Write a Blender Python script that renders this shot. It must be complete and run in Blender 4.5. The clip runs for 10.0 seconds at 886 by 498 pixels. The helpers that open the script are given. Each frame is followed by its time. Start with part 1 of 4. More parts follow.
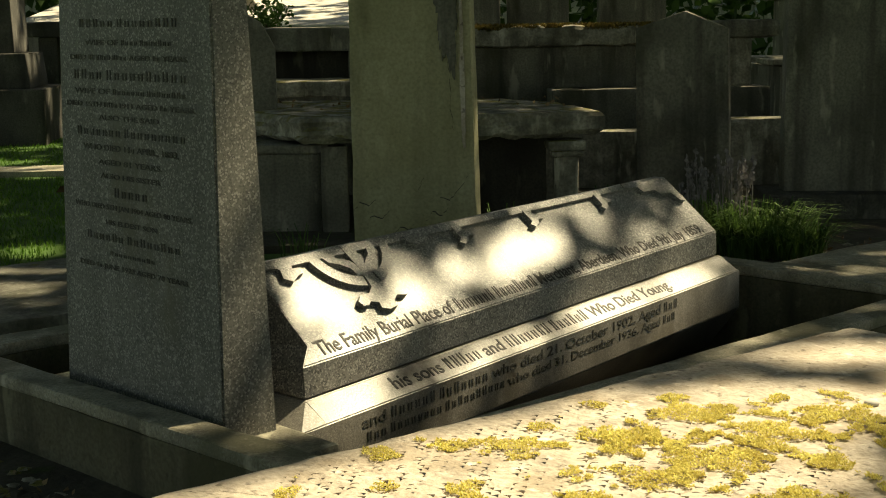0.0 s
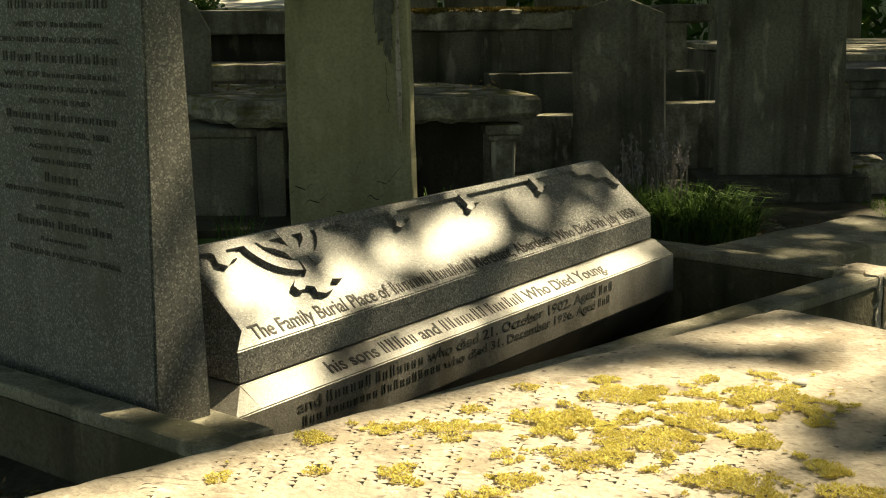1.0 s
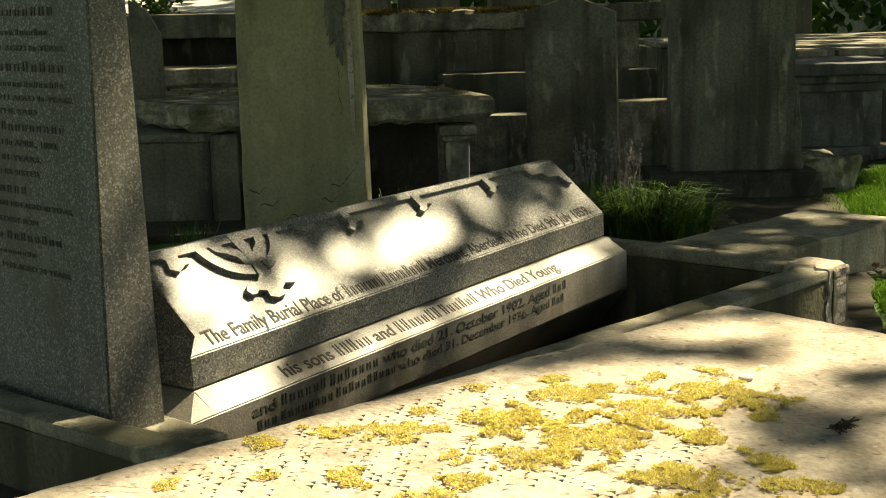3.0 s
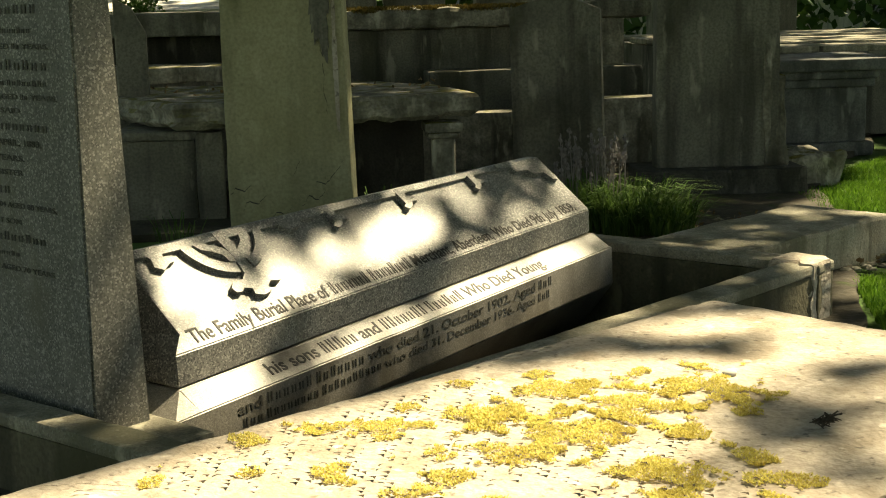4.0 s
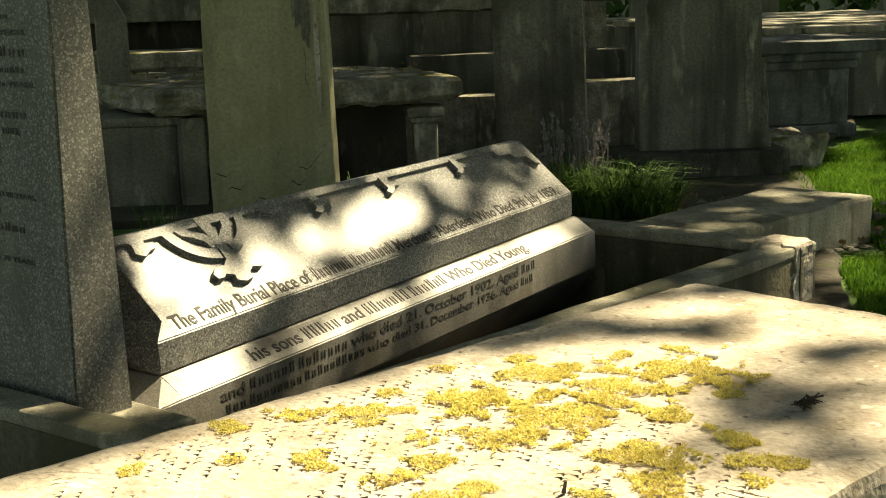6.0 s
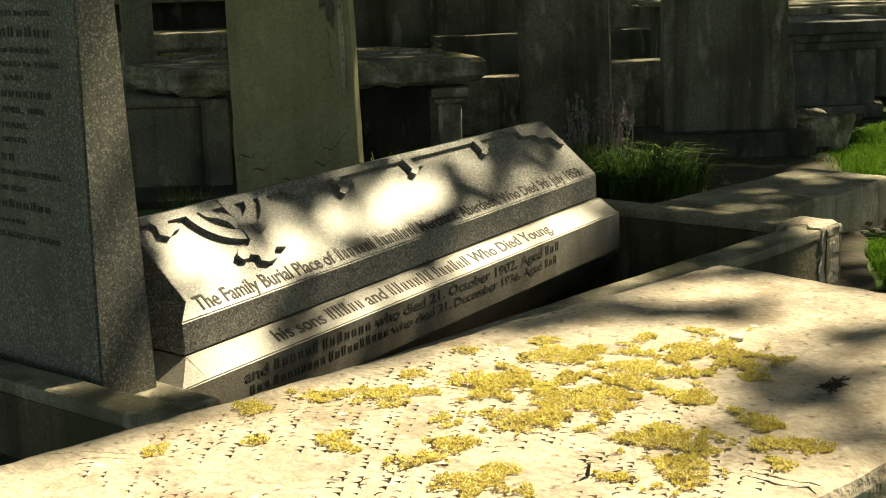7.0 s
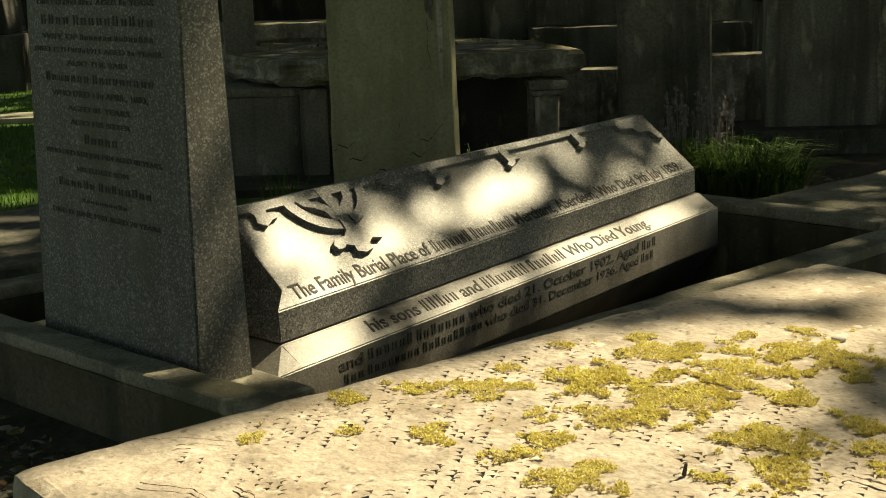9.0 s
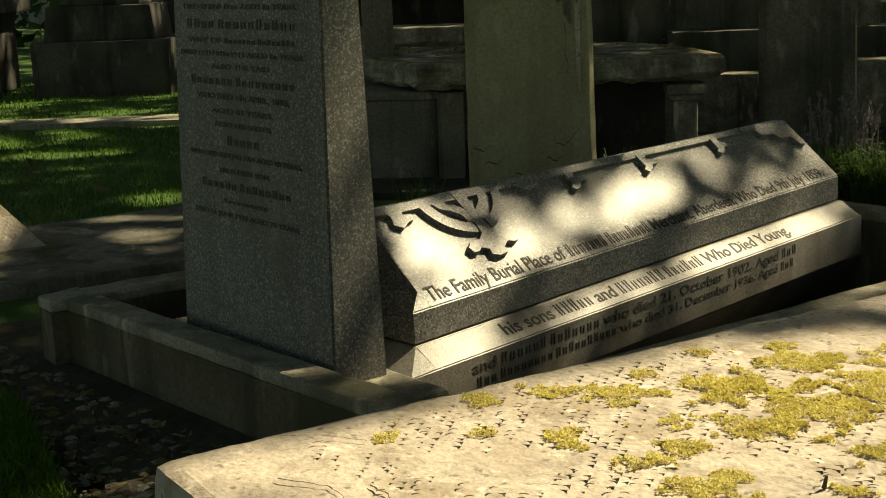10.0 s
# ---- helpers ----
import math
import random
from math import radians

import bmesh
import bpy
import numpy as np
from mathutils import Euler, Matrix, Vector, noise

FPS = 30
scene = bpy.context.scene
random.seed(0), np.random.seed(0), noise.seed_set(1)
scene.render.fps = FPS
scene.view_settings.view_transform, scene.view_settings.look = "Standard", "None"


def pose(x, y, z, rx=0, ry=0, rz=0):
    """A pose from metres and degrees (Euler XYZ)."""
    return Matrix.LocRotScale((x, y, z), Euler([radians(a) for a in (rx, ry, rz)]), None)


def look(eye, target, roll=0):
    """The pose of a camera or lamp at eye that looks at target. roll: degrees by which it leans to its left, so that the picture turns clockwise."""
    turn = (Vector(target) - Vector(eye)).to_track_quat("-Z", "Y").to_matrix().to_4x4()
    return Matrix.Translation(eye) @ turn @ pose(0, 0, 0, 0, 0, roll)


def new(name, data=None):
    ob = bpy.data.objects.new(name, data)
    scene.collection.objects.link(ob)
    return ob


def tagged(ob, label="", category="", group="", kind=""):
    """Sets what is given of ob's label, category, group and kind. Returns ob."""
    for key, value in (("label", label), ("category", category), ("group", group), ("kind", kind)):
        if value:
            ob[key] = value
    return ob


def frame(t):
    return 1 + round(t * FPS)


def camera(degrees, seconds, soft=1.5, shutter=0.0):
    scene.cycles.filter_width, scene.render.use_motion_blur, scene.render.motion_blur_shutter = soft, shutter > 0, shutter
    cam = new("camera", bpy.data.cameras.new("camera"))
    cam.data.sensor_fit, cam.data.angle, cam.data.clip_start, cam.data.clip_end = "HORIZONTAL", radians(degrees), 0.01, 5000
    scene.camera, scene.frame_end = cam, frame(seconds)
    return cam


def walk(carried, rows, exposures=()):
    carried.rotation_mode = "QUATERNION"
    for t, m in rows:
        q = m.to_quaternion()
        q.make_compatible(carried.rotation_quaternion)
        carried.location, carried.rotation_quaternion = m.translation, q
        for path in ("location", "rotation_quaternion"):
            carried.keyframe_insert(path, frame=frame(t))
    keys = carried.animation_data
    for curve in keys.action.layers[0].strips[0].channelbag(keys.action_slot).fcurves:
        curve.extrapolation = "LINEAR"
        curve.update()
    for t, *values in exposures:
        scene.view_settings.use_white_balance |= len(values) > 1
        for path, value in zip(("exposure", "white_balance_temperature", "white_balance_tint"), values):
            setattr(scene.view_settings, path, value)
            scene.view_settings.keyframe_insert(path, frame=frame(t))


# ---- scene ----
cam = camera(36.0, 10.0, 1.05)
# a camera held by hand: seconds, place, turn
ROWS = [(0.0, -0.0466, 0.0160, 1.3998, 80.168, 0.808, -0.842), (0.5, -0.0422, 0.0187, 1.3980, 79.946, 0.392, -2.258),
        (1.0, -0.0341, 0.0166, 1.3971, 79.485, 0.507, -3.388), (1.5, -0.0246, 0.0106, 1.4015, 79.606, 0.773, -4.040),
        (2.0, -0.0187, 0.0040, 1.4038, 79.812, 0.801, -4.676), (2.5, -0.0135, 0.0027, 1.4040, 79.557, 1.108, -5.010),
        (4.0, -0.0032, 0.0011, 1.4009, 79.353, 1.357, -5.801), (4.5, 0.0000, 0.0000, 1.4000, 79.078, 1.622, -6.320),
        (5.0, 0.0012, 0.0029, 1.4021, 78.928, 1.513, -6.514), (6.5, 0.0056, 0.0124, 1.3988, 78.350, 1.785, -6.394),
        (7.0, 0.0050, 0.0156, 1.3990, 77.906, 1.701, -5.517), (7.5, 0.0085, 0.0174, 1.3959, 77.491, 1.825, -4.174),
        (8.0, 0.0068, 0.0255, 1.3926, 76.830, 1.715, -2.926), (8.5, 0.0034, 0.0291, 1.3957, 77.101, 1.576, -2.475),
        (9.0, -0.0001, 0.0288, 1.3989, 77.672, 1.593, -1.466), (9.5, 0.0003, 0.0270, 1.3985, 77.698, 1.817, 0.376),
        (10.0, -0.0051, 0.0269, 1.3978, 78.014, 1.908, 4.202)]
LIGHTER = [(0.0, 1.18), (1.0, 1.26), (2.5, 1.42), (4.0, 1.65), (5.2, 1.75), (6.5, 1.50), (7.0, 1.30), (8.0, 1.02), (9.0, 0.86), (10.0, 0.78)]
walk(cam, [(t, pose(*row)) for t, *row in ROWS], [(t, e, 8700, 3) for t, e in LIGHTER])

# ---- light ----
SUN_AZ, SUN_EL = 31.0, 50.0
SUN = Vector((math.cos(radians(SUN_AZ)) * math.cos(radians(SUN_EL)), math.sin(radians(SUN_AZ)) * math.cos(radians(SUN_EL)), math.sin(radians(SUN_EL))))
world = bpy.data.worlds.new("sky")
scene.world = world
world.use_nodes = True
wn = world.node_tree
sky = wn.nodes.new("ShaderNodeTexSky")
sky.sky_type, sky.sun_disc = "NISHITA", False
sky.sun_elevation, sky.sun_rotation = radians(SUN_EL), radians(90 - SUN_AZ)
wn.links.new(sky.outputs[0], wn.nodes["Background"].inputs[0])
wn.nodes["Background"].inputs[1].default_value = 0.075
sun = new("sun", bpy.data.lights.new("sun", "SUN"))
sun.data.energy, sun.data.angle, sun.data.color = 5.0, radians(0.9), (1.0, 0.93, 0.77)
sun.matrix_world = look(SUN * 30, (0, 0, 0))


# ---- materials ----
def stone(name, dark, light, grain=90.0, blot=2.5, rough=0.85, bump=0.25, stain=None, stain_at=0.55, moss=None, moss_at=0.6, speck=0.0, scatter=3.0, spec=0.3, streak=0.6, pits=0.0):
    """Stone with broad blotches, grain, stains, growth on upward faces and, for granite, dark and light crystals."""
    m = bpy.data.materials.new(name)
    m.use_nodes = True
    nt = m.node_tree
    N, Lk = nt.nodes, nt.links
    b = N["Principled BSDF"]
    tc = N.new("ShaderNodeTexCoord")

    def noise_at(scale, detail=5.0, stretch=None):
        n = N.new("ShaderNodeTexNoise")
        n.inputs["Scale"].default_value, n.inputs["Detail"].default_value = scale, detail
        if stretch:
            mp = N.new("ShaderNodeMapping")
            mp.inputs["Scale"].default_value = stretch
            Lk.new(tc.outputs["Object"], mp.inputs[0])
            Lk.new(mp.outputs[0], n.inputs[0])
        else:
            Lk.new(tc.outputs["Object"], n.inputs[0])
        return n.outputs[0]

    def ramp(v, lo, hi):
        r = N.new("ShaderNodeMapRange")
        r.inputs[1].default_value, r.inputs[2].default_value = lo, hi
        Lk.new(v, r.inputs[0])
        return r.outputs[0]

    def mix(f, a, c):
        x = N.new("ShaderNodeMix")
        x.data_type = "RGBA"
        for sock, val in ((x.inputs[0], f), (x.inputs[6], a), (x.inputs[7], c)):
            if isinstance(val, (tuple, list)):
                sock.default_value = (*val, 1)
            elif isinstance(val, float):
                sock.default_value = val
            else:
                Lk.new(val, sock)
        return x.outputs[2]

    col = mix(ramp(noise_at(blot), 0.3, 0.7), dark, light)
    fine = noise_at(grain, 3.0)
    lo = tuple(c * 0.72 for c in dark)
    col = mix(ramp(fine, 0.62, 0.35), col, mix(0.5, col, lo))
    if speck:
        v = N.new("ShaderNodeTexVoronoi")
        v.inputs["Scale"].default_value = grain * 2.2
        Lk.new(tc.outputs["Object"], v.inputs[0])
        sep = N.new("ShaderNodeSeparateColor")
        Lk.new(v.outputs["Color"], sep.inputs[0])
        col = mix(ramp(sep.outputs[0], 0.70, 0.74), col, mix(speck, col, (0.03, 0.03, 0.035)))
        col = mix(ramp(sep.outputs[1], 0.80, 0.84), col, mix(speck, col, (0.55, 0.53, 0.48)))
    if stain:
        col = mix(ramp(noise_at(scatter, 6.0, (1, 1, 0.35)), stain_at, stain_at + 0.12), col, mix(0.75, col, stain))
    if pits:
        col = mix(ramp(noise_at(38.0, 4.0), 0.60, 0.70), col, mix(pits, col, tuple(c * 0.35 for c in dark)))
        col = mix(ramp(noise_at(9.0, 8.0), 0.56, 0.66), col, mix(pits * 0.7, col, tuple(c * 0.62 for c in dark)))
        col = mix(ramp(noise_at(21.0, 6.0), 0.62, 0.70), col, mix(pits * 0.8, col, tuple(min(0.8, c * 1.25) for c in light)))
    if streak:
        col = mix(ramp(noise_at(7.0, 5.0, (1, 1, 0.07)), 0.50, 0.66), col, mix(streak, col, tuple(c * 0.3 for c in dark)))
        col = mix(ramp(noise_at(11.0, 6.0, (1, 1, 0.3)), 0.60, 0.70), col, mix(streak * 0.8, col, tuple(min(0.8, c * 1.6) for c in light)))
    if moss:
        g = N.new("ShaderNodeNewGeometry")
        s = N.new("ShaderNodeSeparateXYZ")
        Lk.new(g.outputs["Normal"], s.inputs[0])
        up = ramp(s.outputs[2], 0.35, 0.8)
        mn = ramp(noise_at(scatter * 2.1, 7.0), moss_at, moss_at + 0.08)
        mu = N.new("ShaderNodeMath")
        mu.operation = "MULTIPLY"
        Lk.new(up, mu.inputs[0])
        Lk.new(mn, mu.inputs[1])
        col = mix(mu.outputs[0], col, mix(ramp(noise_at(60.0), 0.3, 0.7), tuple(c * 0.5 for c in moss), moss))
    Lk.new(col, b.inputs["Base Color"])
    b.inputs["Roughness"].default_value = rough
    b.inputs["Specular IOR Level"].default_value = spec
    bp = N.new("ShaderNodeBump")
    bp.inputs["Strength"].default_value, bp.inputs["Distance"].default_value = bump, 0.006
    ad = N.new("ShaderNodeMath")
    ad.operation = "ADD"
    Lk.new(fine, ad.inputs[0])
    Lk.new(noise_at(14.0, 6.0), ad.inputs[1])
    Lk.new(ad.outputs[0], bp.inputs["Height"])
    Lk.new(bp.outputs[0], b.inputs["Normal"])
    return m


def leafy(name, a, c, rough=0.6, trans=0.25, scale=3.0):
    """Leaf, blade or moss: two tones, different from piece to piece, with some light passing through."""
    m = bpy.data.materials.new(name)
    m.use_nodes = True
    nt = m.node_tree
    N, Lk = nt.nodes, nt.links
    b = N["Principled BSDF"]
    g = N.new("ShaderNodeNewGeometry")
    tc = N.new("ShaderNodeTexCoord")
    n = N.new("ShaderNodeTexNoise")
    n.inputs["Scale"].default_value = scale
    Lk.new(tc.outputs["Object"], n.inputs[0])
    ad = N.new("ShaderNodeMath")
    ad.operation = "MULTIPLY_ADD"
    ad.inputs[1].default_value = 0.55
    Lk.new(g.outputs["Random Per Island"], ad.inputs[0])
    Lk.new(n.outputs[0], ad.inputs[2])
    r = N.new("ShaderNodeMapRange")
    r.inputs[1].default_value, r.inputs[2].default_value = 0.45, 1.1
    Lk.new(ad.outputs[0], r.inputs[0])
    x = N.new("ShaderNodeMix")
    x.data_type = "RGBA"
    x.inputs[6].default_value, x.inputs[7].default_value = (*a, 1), (*c, 1)
    Lk.new(r.outputs[0], x.inputs[0])
    Lk.new(x.outputs[2], b.inputs["Base Color"])
    b.inputs["Roughness"].default_value = rough
    b.inputs["Specular IOR Level"].default_value = 0.2
    if trans:
        t = N.new("ShaderNodeBsdfTranslucent")
        Lk.new(x.outputs[2], t.inputs[0])
        ms = N.new("ShaderNodeMixShader")
        ms.inputs[0].default_value = trans
        Lk.new(b.outputs[0], ms.inputs[1])
        Lk.new(t.outputs[0], ms.inputs[2])
        Lk.new(ms.outputs[0], N["Material Output"].inputs[0])
    return m


M_GRANITE = stone("grey_granite", (0.145, 0.143, 0.125), (0.205, 0.20, 0.18), 85, 1.6, 0.6, 0.15, stain=(0.12, 0.11, 0.08), stain_at=0.58, speck=0.40, spec=0.4, streak=0.25)
M_COPED = stone("pale_granite", (0.19, 0.185, 0.172), (0.255, 0.247, 0.23), 95, 2.2, 0.42, 0.10, stain=(0.22, 0.20, 0.16), stain_at=0.62, speck=0.65, spec=0.5, streak=0.12)
# browner granite than the upper stone, with darker random blotches
M_LOWER = stone("brown_blotched_granite", (0.20, 0.185, 0.16), (0.30, 0.28, 0.25), 130, 2.2, 0.36, 0.10, stain=(0.10, 0.085, 0.06), stain_at=0.55, speck=0.3, spec=0.5, streak=0.3)
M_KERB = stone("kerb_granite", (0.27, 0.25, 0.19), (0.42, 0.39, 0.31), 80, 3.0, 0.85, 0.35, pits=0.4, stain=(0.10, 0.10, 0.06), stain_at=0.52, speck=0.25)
M_SLAB = stone("weathered_sandstone", (0.41, 0.35, 0.285), (0.61, 0.55, 0.475), 70, 5.0, 0.9, 0.8, stain=(0.25, 0.20, 0.145), stain_at=0.50, scatter=5.0, streak=0.10, pits=0.85)
# near-black colour that stands in for the deep shade under table slabs
M_VOID = stone("shaded_void_stone", (0.030, 0.028, 0.022), (0.085, 0.08, 0.065), 60, 2.0, 0.9, 0.4, stain=(0.02, 0.02, 0.014), stain_at=0.5)
# brown wall stone with moss, its colour darkened further for deep shade
M_WALL_SHADED = stone("mossy_shaded_kerb_wall", (0.085, 0.08, 0.052), (0.17, 0.155, 0.105), 70, 2.5, 0.9, 0.45, pits=0.4, stain=(0.06, 0.06, 0.03), stain_at=0.5, moss=(0.10, 0.11, 0.025), moss_at=0.62)
M_TAN = stone("mossy_sandstone", (0.33, 0.31, 0.18), (0.46, 0.435, 0.29), 60, 1.8, 0.9, 0.3, stain=(0.12, 0.12, 0.06), stain_at=0.60, streak=0.22, pits=0.25)
M_DARK = stone("blackened_sandstone", (0.10, 0.098, 0.082), (0.27, 0.258, 0.215), 60, 2.0, 0.9, 0.35, stain=(0.05, 0.05, 0.03), stain_at=0.55, moss=(0.16, 0.16, 0.03), moss_at=0.62)
M_BLACKISH = stone("blackish_stone", (0.045, 0.043, 0.038), (0.12, 0.115, 0.10), 60, 2.5, 0.9, 0.35, stain=(0.03, 0.03, 0.022), stain_at=0.55, pits=0.3)
M_SLATE = stone("dark_grey_stone", (0.085, 0.09, 0.09), (0.20, 0.205, 0.20), 60, 3.0, 0.8, 0.3, stain=(0.05, 0.05, 0.045), stain_at=0.55, pits=0.3)
M_TABLE = stone("lichened_sandstone", (0.12, 0.113, 0.088), (0.42, 0.395, 0.335), 50, 7.0, 0.9, 0.5, stain=(0.07, 0.065, 0.045), stain_at=0.52, moss=(0.16, 0.15, 0.035), moss_at=0.50, scatter=4.0)
M_PALE = stone("pale_stone", (0.5, 0.47, 0.42), (0.62, 0.6, 0.55), 40, 1.0, 0.9, 0.2)
M_SOIL = stone("soil", (0.035, 0.03, 0.022), (0.09, 0.08, 0.06), 35, 3.0, 0.95, 0.8, moss=(0.05, 0.07, 0.02), moss_at=0.6, scatter=2.0, streak=0.0)
M_TURF = stone("turf", (0.035, 0.085, 0.015), (0.075, 0.14, 0.03), 45, 1.2, 0.95, 0.6, streak=0.0)
M_LETTER = stone("lead_letter", (0.030, 0.028, 0.025), (0.05, 0.045, 0.04), 200, 5, 0.6, 0.05)
M_FAINT = stone("worn_letter", (0.065, 0.062, 0.052), (0.12, 0.115, 0.10), 200, 5, 0.7, 0.05)
M_CUT = stone("cut_letter", (0.035, 0.025, 0.016), (0.08, 0.055, 0.035), 200, 5, 0.9, 0.05)
M_GRASS = leafy("grass_blade", (0.055, 0.14, 0.017), (0.15, 0.28, 0.038), 0.55, 0.3, 2.0)
M_BUSH = leafy("bush_blade", (0.035, 0.075, 0.018), (0.115, 0.20, 0.05), 0.55, 0.3, 6.0)
M_FLOWER = leafy("dry_flower", (0.13, 0.12, 0.12), (0.27, 0.25, 0.26), 0.7, 0.2, 8.0)
M_MOSS = leafy("yellow_moss", (0.47, 0.38, 0.10), (0.80, 0.74, 0.27), 0.85, 0.35, 14.0)
M_LEAF = leafy("tree_leaf", (0.03, 0.07, 0.015), (0.07, 0.13, 0.03), 0.5, 0.12, 1.0)
M_BARK = stone("bark", (0.05, 0.04, 0.03), (0.11, 0.09, 0.07), 30, 4, 0.95, 0.8)
M_DEAD = leafy("dead_leaf", (0.10, 0.06, 0.03), (0.28, 0.20, 0.11), 0.8, 0.1, 9.0)


# ---- shape helpers ----
def mesh_from(bm, name, material, smooth=False):
    me = bpy.data.meshes.new(name)
    bm.to_mesh(me)
    bm.free()
    me.materials.append(material)
    if smooth:
        for p in me.polygons:
            p.use_smooth = True
    return me


def part(name, bm, material, parent, label="", m=None, smooth=False):
    ob = new(name, mesh_from(bm, name, material, smooth))
    if m is not None:
        ob.matrix_local = m
    ob.parent = parent
    return tagged(ob, label)


def thing(name, m, label, category, group="", kind=""):
    ob = new(name)
    ob.empty_display_size = 0.1
    ob.matrix_world = m
    return tagged(ob, label, category, group, kind)


def wear(bm, amount, scale=6.0, seed=0.0):
    for v in bm.verts:
        v.co += noise.noise_vector(v.co * scale + Vector((seed, seed * 1.7, -seed))) * amount + noise.noise_vector(v.co * scale * 3.1 + Vector((seed, 3, 1))) * amount * 0.4


def block(sx, sy, sz, at=(0, 0, 0), bevel=0.012, cell=0.0, worn=0.0, seed=0.0, top=1.0, top_y=None, scale=6.0):
    """A stone block on its base centre, edges rounded, faces cut into cells and worn; top: how far it tapers."""
    bm = bmesh.new()
    bmesh.ops.create_cube(bm, size=1.0)
    for v in bm.verts:
        k = top if v.co.z > 0 else 1.0
        ky = (top if top_y is None else top_y) if v.co.z > 0 else 1.0
        v.co = Vector((v.co.x * sx * k, v.co.y * sy * ky, (v.co.z + 0.5) * sz))
    if cell:
        for axis, size in enumerate((sx, sy, sz)):
            n = min(60, int(size / cell))
            for i in range(1, n):
                co, no = Vector((0, 0, 0)), Vector((0, 0, 0))
                co[axis] = (-size / 2 if axis < 2 else 0) + size * i / n
                no[axis] = 1
                bmesh.ops.bisect_plane(bm, geom=bm.verts[:] + bm.edges[:] + bm.faces[:], plane_co=co, plane_no=no)
    if bevel:
        sharp = [e for e in bm.edges if len(e.link_faces) == 2 and e.calc_face_angle() > 0.6]
        bmesh.ops.bevel(bm, geom=sharp, offset=bevel, segments=2, affect="EDGES", profile=0.6)
    if worn:
        wear(bm, worn, scale, seed)
    bmesh.ops.translate(bm, verts=bm.verts, vec=Vector(at))
    return bm


def join(*bms):
    out = bmesh.new()
    for b in bms:
        me = bpy.data.meshes.new("tmp")
        b.to_mesh(me)
        b.free()
        out.from_mesh(me)
        bpy.data.meshes.remove(me)
    return out


def extrude(points, depth, bevel=0.01):
    """A flat outline in x and z, drawn out along y by depth, centred."""
    bm = bmesh.new()
    vs = [bm.verts.new((x, -depth / 2, z)) for x, z in points]
    f = bm.faces.new(vs)
    r = bmesh.ops.extrude_face_region(bm, geom=[f])
    bmesh.ops.translate(bm, verts=[g for g in r["geom"] if isinstance(g, bmesh.types.BMVert)], vec=(0, depth, 0))
    bmesh.ops.recalc_face_normals(bm, faces=bm.faces)
    if bevel:
        bmesh.ops.bevel(bm, geom=[e for e in bm.edges if e.calc_face_angle(0) > 0.3], offset=bevel, segments=2, affect="EDGES", profile=0.6)
    return bm


def solid(rings):
    """A closed solid through rings of equally many points."""
    bm = bmesh.new()
    vr = [[bm.verts.new(p) for p in r] for r in rings]
    n = len(vr[0])
    for a, c in zip(vr, vr[1:]):
        for i in range(n):
            bm.faces.new((a[i], a[(i + 1) % n], c[(i + 1) % n], c[i]))
    bm.faces.new(vr[0][::-1])
    bm.faces.new(vr[-1])
    bmesh.ops.recalc_face_normals(bm, faces=bm.faces)
    return bm


def from_faces(name, verts, faces, material, parent=None, label="", kind="stuff", category=""):
    me = bpy.data.meshes.new(name)
    me.from_pydata(verts, [], faces)
    me.materials.append(material)
    ob = new(name, me)
    if parent is not None:
        ob.parent = parent
    return tagged(ob, label, category, "", kind)


def base(x, y, z=0.0, az=0.0):
    """A pose on the ground whose x axis points along the azimuth az."""
    return pose(x, y, z, 0, 0, az)


def letters(text, size):
    cu = bpy.data.curves.new("tmp", "FONT")
    cu.body, cu.size, cu.extrude, cu.resolution_u = text, size, 0.0006, 3
    cu.offset = size * 0.012
    ob = new("tmp", cu)
    bpy.context.view_layer.update()
    me = bpy.data.meshes.new_from_object(ob.evaluated_get(bpy.context.evaluated_depsgraph_get()))
    bpy.data.objects.remove(ob)
    bpy.data.curves.remove(cu)
    return me


def bars(count, size, seed):
    """A word that is not spelled out: upright bars of its size."""
    r = random.Random(seed)
    bm, x = bmesh.new(), 0.0
    for i in range(count):
        h = size * (0.70 if i == 0 else r.choice((0.5, 0.5, 0.5, 0.7)))
        for k in range(2):
            w = size * 0.085
            bmesh.ops.create_cube(bm, size=1.0, matrix=Matrix.Translation((x + w / 2, h / 2, 0)) @ Matrix.Diagonal((w, h, 0.0012, 1)))
            x += size * 0.19
        x += size * 0.10
    me = bpy.data.meshes.new("tmp")
    bm.to_mesh(me)
    bm.free()
    return me


def inscription(parent, m, words, size, length, material, seed=0, centred=False, label="", warp=None):
    """One line of writing in the plane of m, x along it; numbers in words stand for words drawn as bars. Stretched to length if given."""
    bm, x = bmesh.new(), 0.0
    for i, w in enumerate(words):
        me = bars(w, size, seed * 31 + i) if isinstance(w, int) else letters(w, size)
        xs = [v.co.x for v in me.vertices]
        me.transform(Matrix.Translation((x - min(xs), 0, 0)))
        x += max(xs) - min(xs) + size * 0.36
        bm.from_mesh(me)
        bpy.data.meshes.remove(me)
    x -= size * 0.36
    k = length / x if length else 1.0
    for v in bm.verts:
        v.co.x = (v.co.x - (x / 2 if centred else 0)) * k
        if warp:
            v.co = warp(*v.co)
    return tagged(part("inscription", bm, material, parent, label, m), kind="stuff")


# ---- ground ----
FL, FR, BR, BL = Vector((-0.33, 3.25, 0)), Vector((2.20, 5.49, 0)), Vector((0.75, 6.92, 0)), Vector((-1.88, 4.74, 0))


